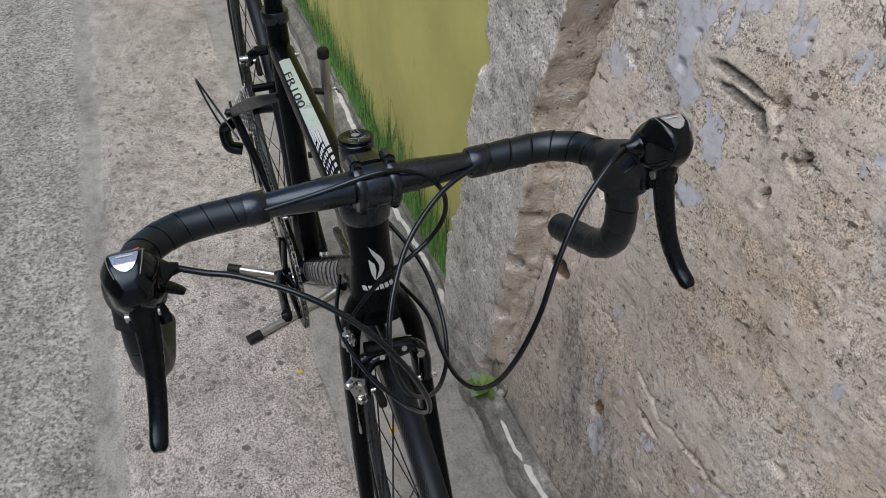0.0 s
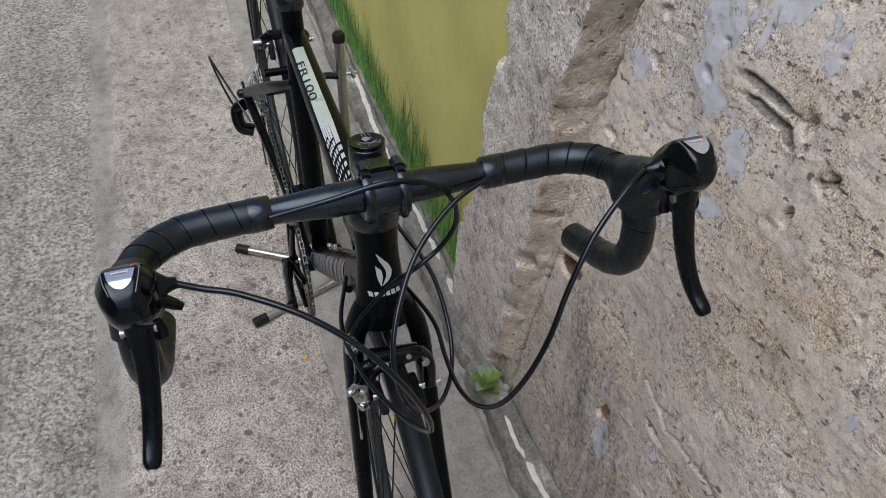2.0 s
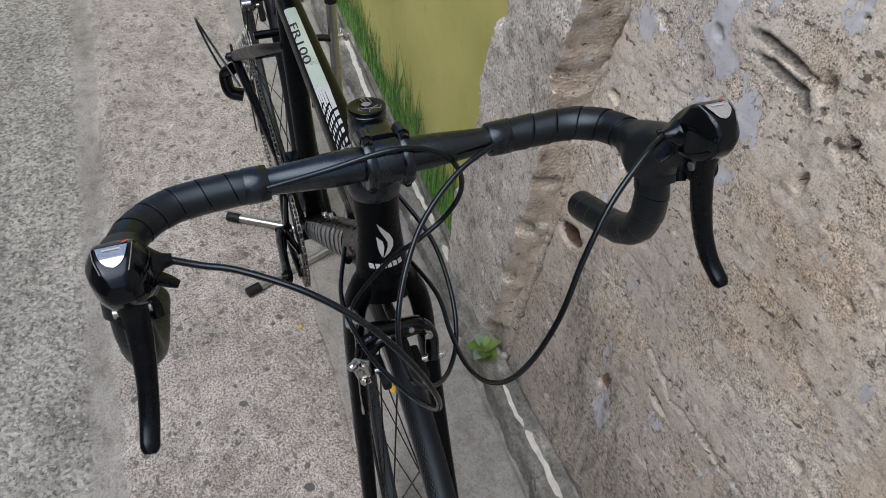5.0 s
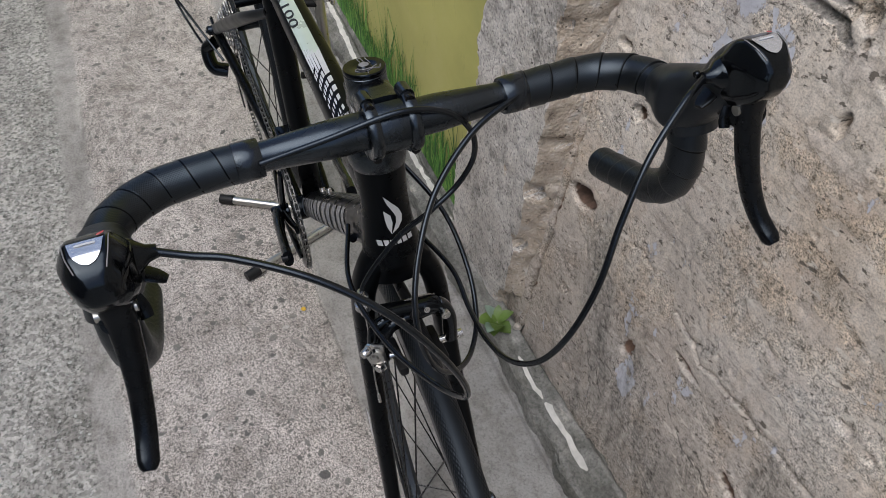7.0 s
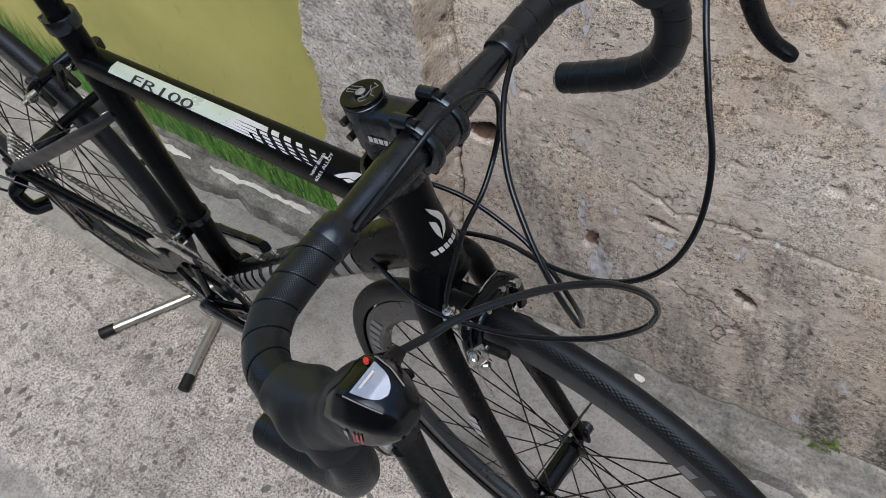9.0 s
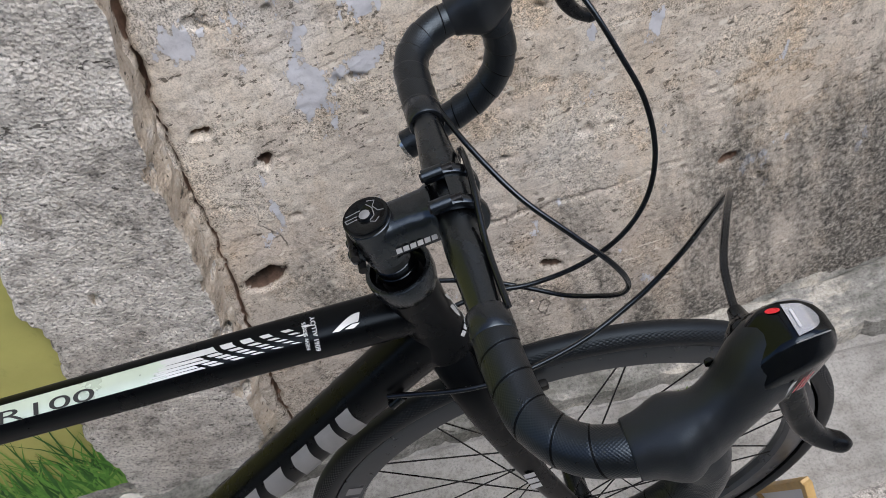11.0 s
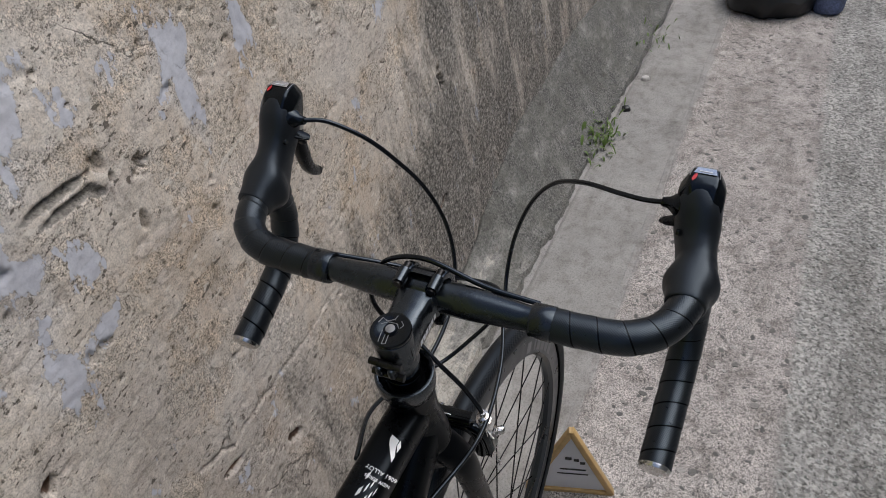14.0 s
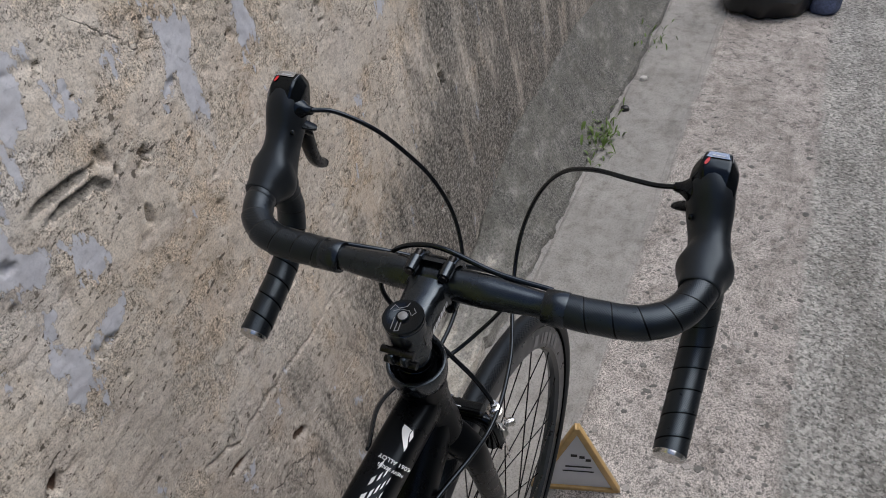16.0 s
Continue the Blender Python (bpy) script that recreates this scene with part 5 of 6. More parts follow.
# brake and shift levers
def lever_unit(side, name):
    yv = lambda q: side * q
    # the left hood is turned up a little more than the right one
    lift, back, nose_y, base_f = (0.018, -0.001, 0.0, -0.005) if side > 0 else (0.0, -0.004, 0.006, 0.0)

    def H(s, f, y):
        k = min(1.0, max(0.0, (f - 0.12) / 0.07))
        j = min(1.0, max(0.0, (f - 0.165) / 0.04))
        return H_(s - lift * (0.35 + 0.65 * k), f + base_f * (1 - k) - 0.0075 * k, y + back + (nose_y - back) * j)

    # forward place, top and bottom down the axis, half width
    hp = [(0.117, 0.0120, 0.0440, 0.0172), (0.1185, 0.0105, 0.0455, 0.0182), (0.128, 0.0080, 0.0500, 0.0195), (0.138, 0.0060, 0.0560, 0.0232), (0.146, 0.0045, 0.0590, 0.0252), (0.153, 0.0030, 0.0600, 0.0235), (0.161, 0.0010, 0.0590, 0.0200), (0.170, -0.0020, 0.0540, 0.0186),
          (0.180, -0.0080, 0.0450, 0.0185), (0.188, -0.0170, 0.0390, 0.0195), (0.195, -0.0250, 0.0330, 0.0208), (0.203, -0.0310, 0.0270, 0.0215), (0.211, -0.0345, 0.0200, 0.0208), (0.218, -0.0345, 0.0120, 0.0182), (0.223, -0.0300, 0.0040, 0.0140), (0.226, -0.0240, -0.0040, 0.0060)]
    fw = smooth_path([(q[0], q[1], q[2]) for q in hp], 4)
    ww = smooth_path([(q[3], 0, 0) for q in hp], 4)
    ring = []
    for (f, t, bo), wd in zip(fw, ww):
        for k in range(32):
            th = 2 * math.pi * k / 32
            c, s = math.cos(th), math.sin(th)
            c, s = math.copysign(abs(c) ** 0.86, c), math.copysign(abs(s) ** 0.86, s)
            ring.append(H((t + bo) / 2 - s * (bo - t) / 2, f, yv(0.222 + 0.02 * max(0, f - 0.13)) + c * wd[0]))
    nr = len(fw)
    quads = [(i * 32 + k, i * 32 + (k + 1) % 32, (i + 1) * 32 + (k + 1) % 32, (i + 1) * 32 + k) for i in range(nr - 1) for k in range(32)]
    quads += [tuple(range(32))[::-1], tuple((nr - 1) * 32 + k for k in range(32))]
    unit_ob = bpart(name, Geo().add(ring, quads), "hood", handlebar, "black rubber hood with a smooth bulb")
    # skirt that spreads round the bend of the bar
    sk = smooth_path([H(0.022, 0.143, yv(0.2240)), H(0.036, 0.151, yv(0.2250)), H(0.048, 0.157, yv(0.2258)), H(0.058, 0.160, yv(0.2265))], 5)
    bpart("hood_skirt", tube(sk, [(0.0186, 0.026 - 0.0080 * i / 15) for i in range(16)], 24, up=FWD), "hood", unit_ob)
    # the faceted lever body: f, top s and half width, ridge, lower edge, keel
    LB = [(0.198, -0.0250, 0.0100, -0.0160, 0.0188, 0.004, 0.0183, 0.012, 0.011), (0.210, -0.0350, 0.0125, -0.0230, 0.0208, 0.005, 0.0198, 0.015, 0.012), (0.2205, -0.0385, 0.0128, -0.0235, 0.0206, 0.003, 0.0182, 0.013, 0.011),
          (0.2310, -0.0362, 0.0115, -0.0215, 0.0182, -0.002, 0.0150, 0.006, 0.009), (0.2395, -0.0300, 0.0085, -0.0185, 0.0140, -0.008, 0.0115, -0.002, 0.007), (0.2440, -0.0225, 0.0050, -0.0165, 0.0090, -0.012, 0.0078, -0.009, 0.005)]
    fs = [q[0] for q in LB]
    col = lambda k, f: np.interp(f, fs, [q[k] for q in LB])
    bm = bmesh.new()
    rows = []
    for f, t, tw, r, rw, lo, lw, ke, kw in LB:
        rows.append([bm.verts.new(H(s, f, yv(0.2235) + w)) for s, w in ((t, -tw), (t, tw), (r, rw), (lo, lw), (ke, kw), (ke, -kw), (lo, -lw), (r, -rw))])
    for a, b in zip(rows, rows[1:]):
        for k in range(8):
            bm.faces.new((a[k], a[(k + 1) % 8], b[(k + 1) % 8], b[k]))
    bm.faces.new(rows[0][::-1])
    bm.faces.new(rows[-1])
    bmesh.ops.recalc_face_normals(bm, faces=bm.faces[:])
    bmesh.ops.bevel(bm, geom=bm.edges[:], offset=0.0034, segments=4, affect="EDGES", profile=0.6)
    bm.verts.index_update()
    shell = Geo().add([v.co[:] for v in bm.verts], [tuple(v.index for v in q.verts) for q in bm.faces])
    bm.free()
    bpart("lever_body", shell, "gloss", unit_ob)
    chin = smooth_path([H(0.010, 0.192, yv(0.2235)), H(0.018, 0.203, yv(0.2235)), H(0.021, 0.214, yv(0.2238)), H(0.018, 0.226, yv(0.224))], 5)
    bpart("lever_bracket", tube(chin, [(0.0130, 0.0150)] * 6 + [(0.0125, 0.0120)] * 6 + [(0.0105, 0.0085)] * 4, 20, up=-DOWN, power=2.3), "lever", unit_ob)
    nose = unit(FWD * 0.35 - DOWN * 0.94)

    def plate(f, w, lift):
        """A place on the flat top of the nose: f forward, w from edge to edge (-1 to 1)."""
        return H(col(1, f), f, yv(0.2235) + w * col(2, f)) + nose * lift

    def flank(f, k, lift, sd):
        """A place on the side between the ridge (k=0) and the lower edge (k=1)."""
        return H(col(3, f) * (1 - k) + col(5, f) * k, f, yv(0.2235) + sd * (col(4, f) * (1 - k) + col(6, f) * k + lift))

    edge = lambda u: math.sqrt(max(0.0, 1 - max(0.0, (u - 0.45) / 0.55) ** 2.4)) * 0.82 + 0.04
    bpart("badge", skin_patch(lambda u, w: plate(0.2215 + 0.0150 * u, (2 * w - 1) * edge(u) * (0.92 - 0.16 * u), 0.0008), 14, 9), "badge", unit_ob, "silver wedge badge")
    bpart("badge_lettering_bar", skin_patch(lambda u, w: plate(0.2238 + 0.0014 * u, (2 * w - 1) * 0.45, 0.0013), 2, 2), "decal", unit_ob)
    oval = [plate(0.2165 + 0.0034 * math.sin(t), 0.66 + 0.13 * math.cos(t) - 0.10 * math.sin(t), 0.0012) for t in np.linspace(0, 2 * math.pi, 17)[:-1]]
    bpart("red_tab", Geo().add(oval, [tuple(range(16)), tuple(range(16))[::-1]]), "red", unit_ob)
    for w in (-1, 1):
        bpart("silver_edge", tube([plate(f, w * 1.0, -0.0002) for f in np.linspace(0.219, 0.239, 10)], 0.0004, 6), "frame_grey", unit_ob)
    for w in (side,):
        for i in range(3):
            bpart("red_stripe", skin_patch(lambda u, k, i=i, w=w: flank(0.2135 + 0.0026 * i + 0.006 * (1 - k) + 0.0012 * u, 0.35 + 0.5 * k, 0.0008, w), 2, 4), "red", unit_ob)
        bpart("lettering_bar", skin_patch(lambda u, k, w=w: flank(0.2075 + 0.006 * (1 - k) + 0.0024 * u, 0.35 + 0.5 * k, 0.0008, w), 2, 4), "decal", unit_ob)
    blade = smooth_path([H(0.004, 0.225, yv(0.2225)), H(0.022, 0.2225, yv(0.2230)), H(0.045, 0.2235, yv(0.2250)), H(0.068, 0.2265, yv(0.2280)), H(0.086, 0.2310, yv(0.2310)), H(0.101, 0.2385, yv(0.2340)), H(0.111, 0.2475, yv(0.2365)), H(0.1175, 0.2560, yv(0.2380))], 5)
    m = len(blade)
    prof = [(0.0105 - 0.0030 * min(1.0, 2.2 * i / m) - 0.0012 * max(0.0, i / m - 0.5), 0.0060 + 0.0022 * math.sin(math.pi * min(1.0, i / (0.75 * m)))) for i in range(m - 3)] + [(0.0066, 0.0052), (0.0058, 0.0046), (0.0040, 0.0034)]
    bpart("brake_lever", tube(blade, prof, 18, up=FWD, power=2.6), "lever", unit_ob)
    bpart("lever_pivot", rod(H(0.014, 0.221, yv(0.211)), H(0.014, 0.221, yv(0.236)), 0.004), "dull", unit_ob)
    pad = smooth_path([H(0.016, 0.210, yv(0.216)), H(0.021, 0.211, yv(0.213)), H(0.026, 0.212, yv(0.211)), H(0.031, 0.214, yv(0.210))], 4)
    bpart("shift_paddle", tube(pad, [(0.0075 - 0.003 * i / 12, 0.0026) for i in range(13)], 12, up=FWD), "lever", unit_ob)
    thumb = smooth_path([H(0.004, 0.200, yv(0.209)), H(0.007, 0.202, yv(0.203)), H(0.010, 0.204, yv(0.197)), H(0.013, 0.206, yv(0.1915))], 4)
    bpart("thumb_button", tube(thumb, [(0.0070 - 0.0036 * (i / 12) ** 3, 0.0032 - 0.0016 * i / 12) for i in range(13)], 12, up=-DOWN, power=2.6), "lever", unit_ob)
    hole = H(0.0, 0.182, yv(0.222) - side * 0.0176)
    bpart("hood_port", lathe(hole - LEFT * side * 0.0007, LEFT * side, [(0, 0), (0, 0.0024), (0.0012, 0.0030), (0.003, 0.0030), (0.003, 0)], 14), "gloss", unit_ob)
    bpart("cable_boot", lathe(H(-0.010, 0.207, yv(0.207)), LEFT * -side, [(-0.004, 0), (-0.004, 0.0130), (0.002, 0.0120), (0.006, 0.0085), (0.010, 0.0055), (0.016, 0.0042), (0.016, 0)], 18), "gloss", unit_ob)
    return unit_ob


lever_unit(1, "brake_hood")
lever_unit(-1, "brake_hood")

# cables
CABLES = dict(
    front_brake_cable=[(-0.108, 0.078, 0.021), (-0.056, 0.078, 0.015), (0.002, 0.084, 0.004), (0.041, 0.083, 0.014), (0.063, 0.078, 0.039), (0.068, 0.069, 0.070), (0.054, 0.065, 0.096), (0.027, 0.064, 0.117), (-0.001, 0.056, 0.139), (-0.026, 0.052, 0.166), (-0.042, 0.048, 0.190), (-0.046, 0.047, 0.203)],
    rear_brake_cable=[(0.112, 0.074, 0.019), (0.062, 0.089, 0.034), (0.018, 0.112, 0.064), (-0.010, 0.140, 0.098), (-0.025, 0.163, 0.134), (-0.024, 0.173, 0.172), (-0.010, 0.167, 0.207), (0.013, 0.147, 0.232), (0.035, 0.119, 0.244), (0.053, 0.087, 0.235), (0.062, 0.046, 0.208), (0.058, -0.007, 0.171), (0.030, -0.070, 0.130)],
    left_shift_cable=[(0.192, 0.200, -0.0285), (0.170, 0.211, -0.021), (0.137, 0.224, 0.007), (0.111, 0.235, 0.046), (0.090, 0.244, 0.089), (0.070, 0.240, 0.133), (0.055, 0.221, 0.172), (0.045, 0.188, 0.199), (0.042, 0.143, 0.215), (0.045, 0.092, 0.220), (0.047, 0.037, 0.209), (0.030, -0.050, 0.205)],
    right_shift_cable=[(-0.189, 0.199, -0.0105), (-0.168, 0.204, -0.003), (-0.143, 0.212, 0.003), (-0.102, 0.232, 0.019), (-0.065, 0.250, 0.047), (-0.036, 0.257, 0.090), (-0.017, 0.248, 0.139), (-0.012, 0.223, 0.180), (-0.023, 0.175, 0.205), (-0.043, 0.106, 0.211), (-0.051, 0.021, 0.206), (-0.028, -0.068, 0.204)],
)
for name, pts in CABLES.items():
    bpart(name, tube(smooth_path([H(s, f, y) for y, f, s in pts], 10), 0.00255, 10), "cable")

# front brake
caliper = bpart("front_brake", rod(H(0.238, -0.02, 0), H(0.238, 0.060, 0), 0.006), "drive")
for side, s0 in ((1, 0.234), (-1, 0.243)):
    arm = smooth_path([H(s0 - 0.004, 0.050, -side * 0.030), H(s0, 0.050, 0), H(s0 + 0.004, 0.051, side * 0.024), H(s0 + 0.022, 0.050, side * 0.036), H(0.292, 0.047, side * 0.037)], 6)
    bpart("brake_arm", tube(arm, [(0.007, 0.0085)] * len(arm), 14, up=FWD, power=2.8), "gloss", caliper)
    bpart("brake_pad", block(H(0.297, 0.047, side * 0.0215), (0.050, 0.010, 0.011), (FWD, LEFT, DOWN)), "rubber", caliper)
    bpart("pad_bolt", rod(H(0.293, 0.047, side * 0.024), H(0.293, 0.047, side * 0.050), 0.0045, 12), "steel", caliper)
bpart("pivot_bolt", rod(H(0.246, 0.052, 0.030), H(0.246, 0.064, 0.030), 0.0048, 12), "steel", caliper)
bpart("cable_arm", tube(smooth_path([H(0.240, 0.048, -0.02), H(0.25, 0.048, -0.04), H(0.285, 0.048, -0.046)], 5), [(0.006, 0.006)] * 11, 12, up=FWD), "gloss", caliper)
bpart("barrel_adjuster", lathe(H(0.198, 0.047, -0.046), DOWN, [(0, 0), (0, 0.0038), (0.006, 0.0038), (0.007, 0.0064), (0.014, 0.0064), (0.015, 0.0086), (0.021, 0.0086), (0.023, 0.004), (0.03, 0.004)], 16), "steel", caliper)
cam_axis = unit(FWD * 0.85 - LEFT * 0.5)
cam_at = H(0.276, 0.056, -0.044)
bpart("release_plate", block(cam_at, (0.004, 0.018, 0.026), (cam_axis, np.cross(DOWN, cam_axis), DOWN), 0.0018), "dull", caliper)
bpart("release_cam", lathe(cam_at, cam_axis, [(0, 0), (0, 0.0098), (0.004, 0.0098), (0.0052, 0.0088), (0.0054, 0.0056), (0.0044, 0.0050), (0.0044, 0.0036), (0.0075, 0.0030), (0.0080, 0)], 24), "dull", caliper)
bpart("clamp_nut", lathe(H(0.262, 0.060, -0.049), unit(FWD * 0.5 - LEFT * 0.85), [(0, 0), (0, 0.0062), (0.003, 0.0062), (0.0035, 0.0050), (0.010, 0.0050), (0.012, 0.0036), (0.0125, 0)], 8), "steel", caliper)
bpart("cable_clamp_bolt", lathe(H(0.290, 0.058, -0.040), unit(FWD * 0.6 - LEFT * 0.75), [(0, 0), (0, 0.0068), (0.002, 0.0068), (0.0024, 0.0050), (0.008, 0.0050), (0.009, 0.0040), (0.0092, 0)], 6), "steel", caliper)
for a, b in ((0.236, 0.012), (0.240, -0.014)):
    bpart("spring_screw", rod(H(a, 0.056, b), H(a - 0.002, 0.0615, b), 0.0032, 10), "steel", caliper)
bpart("return_spring", tube(smooth_path([H(0.232, 0.044, 0.026), H(0.227, 0.046, 0.006), H(0.229, 0.047, -0.012), H(0.240, 0.046, -0.027)], 6), 0.0011, 6), "steel", caliper)
bpart("inner_wire", tube(smooth_path([H(0.226, 0.047, -0.046), H(0.27, 0.048, -0.047), H(0.31, 0.055, -0.050), H(0.338, 0.058, -0.050)], 5), 0.0008, 6), "steel", caliper)
bpart("wire_cap", rod(H(0.330, 0.0575, -0.050), H(0.342, 0.0585, -0.050), 0.0016, 8), "steel", caliper)

# drivetrain
RING = BB + V(0, -0.043, 0)


def toothed(c, r, teeth, y0, y1, inner):
    n = teeth * 4
    v, f = [], []
    for k in range(n):
        th = 2 * math.pi * k / n
        rr = r + (0.0022 if k % 4 in (1, 2) else -0.0022)
        for q, y in ((rr, y0), (rr, y1), (inner, y1), (inner, y0)):
            v.append(c + V(q * math.cos(th), y, q * math.sin(th)))
    for k in range(n):
        j = (k + 1) % n
        for i in range(4):
            i2 = (i + 1) % 4
            f.append((k * 4 + i, j * 4 + i, j * 4 + i2, k * 4 + i2))
    return Geo().add(v, f)


crank = bpart("crankset", lathe(BB + V(0, -0.075, 0), (0, 1, 0), [(0, 0), (0, 0.012), (0.003, 0.014), (0.03, 0.014), (0.03, 0)], 24), "gloss")
bpart("chainring", toothed(RING, 0.1005, 50, -0.0015, 0.0015, 0.078), "drive", crank)
bpart("chainring", toothed(RING + V(0, 0.008, 0), 0.069, 34, -0.0015, 0.0015, 0.05), "drive", crank)
CR = unit(V(0.935, 0, 0.355))
cside = np.cross(CR, V(0, 1, 0))
for k in range(5):
    a = math.atan2(CR[2], CR[0]) + 2 * math.pi * k / 5
    d5 = V(math.cos(a), 0, math.sin(a))
    bpart("spider_arm", tube([RING + V(0, -0.012, 0) + d5 * 0.01, RING + V(0, -0.008, 0) + d5 * 0.05, RING + V(0, -0.004, 0) + d5 * 0.083], [(0.012, 0.005), (0.010, 0.005), (0.008, 0.004)], 12, up=(0, 1, 0)), "gloss", crank)
for side, d5 in ((-1, CR), (1, -CR)):
    o = BB + V(0, side * 0.066, 0)
    bpart("crank_arm", tube(smooth_path([o, o + d5 * 0.06 + V(0, side * 0.006, 0), o + d5 * 0.13 + V(0, side * 0.010, 0), o + d5 * 0.172 + V(0, side * 0.012, 0)], 5), [(0.0135, 0.009)] * 5 + [(0.0115, 0.0075)] * 7 + [(0.0125, 0.008)] * 4, 18, up=(0, 1, 0), power=2.6), "gloss", crank)
    bpart("axle_end", rod(o + d5 * 0.168 + V(0, side * 0.012, 0), o + d5 * 0.168 + V(0, side * 0.0215, 0), 0.006, 14), "drive", crank)
cassette = bpart("cassette", toothed(REAR + V(0, -0.030, 0), 0.054, 28, -0.001, 0.001, 0.02), "dull")
for i in range(1, 7):
    bpart("sprocket", toothed(REAR + V(0, -0.030 - 0.0042 * i, 0), 0.054 - 0.0048 * i, 28 - 2 * i, -0.001, 0.001, 0.012), "dull", cassette)


def chain_path():
    cy = -0.046
    ca, ra = np.array([BB[0], BB[2]]), 0.1005
    cb, rb = np.array([REAR[0], REAR[2]]), 0.040
    j1, j2 = np.array([-0.857, 0.373]), np.array([-0.837, 0.299])
    pts = []
    for t in np.linspace(1.75, -1.75, 40):
        pts.append(ca + ra * np.array([math.cos(t), math.sin(t)]))
    pts.append(j2 + np.array([0.012, -0.016]))
    pts.append(j2 + np.array([-0.016, -0.006]))
    pts.append((j1 + j2) / 2 + np.array([-0.004, 0]))
    pts.append(j1 + np.array([0.018, -0.002]))
    for t in np.linspace(5.4, 1.75, 16):
        pts.append(cb + rb * np.array([math.cos(t), math.sin(t)]))
    pts.append(pts[0])
    return [V(p[0], cy, p[1]) for p in pts]


cp = np.array(chain_path())
ln = np.r_[0, np.cumsum(np.linalg.norm(np.diff(cp, axis=0), axis=1))]
links = Geo()
nl = int(ln[-1] / 0.0127)
for i in range(nl):
    s0, s1 = ln[-1] * i / nl, ln[-1] * (i + 1) / nl
    a = V(*[np.interp(s0, ln, cp[:, k]) for k in range(3)])
    b = V(*[np.interp(s1, ln, cp[:, k]) for k in range(3)])
    t = unit(b - a)
    wv = np.cross(t, V(0, 1, 0))
    half = 0.0035 if i % 2 else 0.0024
    for sd in (-1, 1):
        y = V(0, sd * half, 0)
        ring = [a - t * 0.002 + wv * 0.003, a - t * 0.002 - wv * 0.003, (a + b) / 2 - wv * 0.0026, b + t * 0.002 - wv * 0.003, b + t * 0.002 + wv * 0.003, (a + b) / 2 + wv * 0.0026]
        v8 = [q + y for q in ring] + [q + y * (1 - 0.35) for q in ring]
        links.add(v8, [(0, 1, 2, 3, 4, 5), (11, 10, 9, 8, 7, 6)] + [(k, 6 + k, 6 + (k + 1) % 6, (k + 1) % 6) for k in range(6)])
    links.add(*sweep([a - V(0, 0.0034, 0), a + V(0, 0.0034, 0)], 0.0021, 8))
chain = bpart("chain", links, "chain")
tagged(chain, kind="stuff")
der = bpart("rear_derailleur", tube(smooth_path([REAR + V(0.0, -0.074, -0.028), REAR + V(-0.012, -0.090, -0.045), REAR + V(0.004, -0.088, -0.078), REAR + V(0.012, -0.062, -0.088)], 5), [(0.016, 0.012)] * 16, 14, power=2.5), "gloss")
for j in (V(-0.857, -0.046, 0.373), V(-0.837, -0.046, 0.299)):
    bpart("jockey_wheel", toothed(j, 0.020, 11, -0.003, 0.003, 0.004), "drive", der)
for y in (-0.056, -0.037):
    bpart("cage_plate", tube([V(-0.860, y, 0.386), V(-0.848, y, 0.336), V(-0.832, y, 0.289)], [(0.002, 0.010), (0.002, 0.008), (0.002, 0.012)], 10, up=(1, 0, 0)), "drive", der)
bpart("rear_shift_cable", tube(smooth_path([V(-0.78, -0.076, 0.44), V(-0.85, -0.100, 0.470), V(-0.94, -0.125, 0.492), V(-1.005, -0.130, 0.472), V(-0.985, -0.120, 0.432), V(-0.925, -0.105, 0.408), V(-0.885, -0.095, 0.405)], 8), 0.0025, 8), "cable")
fd = bpart("front_derailleur", lathe(BB + sdir * 0.15, sdir, [(-0.006, 0.017), (-0.006, 0.0205), (0.006, 0.0205), (0.006, 0.017)], 24), "bar")
bpart("derailleur_body", block(BB + sdir * 0.135 + V(-0.018, -0.022, 0), (0.03, 0.03, 0.024)), "gloss", fd)
for y in (-0.052, -0.040):
    bpart("cage_plate", tube(smooth_path([BB + V(-0.10, y, 0.085), BB + V(-0.05, y, 0.116), BB + V(0.02, y, 0.118)], 5), [(0.0015, 0.010)] * 11, 8, up=(0, 0, 1)), "steel", fd)
for q in (V(-0.016, -0.034, 0.142), V(-0.03, -0.034, 0.13), V(-0.008, -0.034, 0.128)):
    bpart("screw", rod(BB + q, BB + q + V(0, -0.008, 0), 0.0035), "steel", fd)

# rear brake
rb = bpart("rear_brake", rod(V(-0.575, -0.006, 0.735), V(-0.60, -0.006, 0.69), 0.006), "drive")
bd = unit(V(REAR[0] + 0.595, 0, REAR[2] - 0.73))
bf = np.cross(V(0, 1, 0), bd)
for side in (1, -1):
    o = V(-0.590, -0.006, 0.728)
    arm = smooth_path([o + V(0, -side * 0.028, 0) - bd * 0.004, o, o + V(0, side * 0.024, 0) + bd * 0.004, o + V(0, side * 0.036, 0) + bd * 0.022, o + V(0, side * 0.036, 0) + bd * 0.052], 6)
    bpart("brake_arm", tube(arm, 0.0078, 12), "gloss", rb)
    bpart("brake_pad", block(o + V(0, side * 0.0215, 0) + bd * 0.056, (0.050, 0.010, 0.011), (bf, V(0, 1, 0), bd)), "rubber", rb)
    bpart("pad_bolt", rod(o + V(0, side * 0.024, 0) + bd * 0.05, o + V(0, side * 0.052, 0) + bd * 0.05, 0.0045, 12), "steel", rb)
bpart("quick_release", rod(V(-0.585, -0.046, 0.720), V(-0.585, -0.060, 0.720), 0.006), "steel", rb)

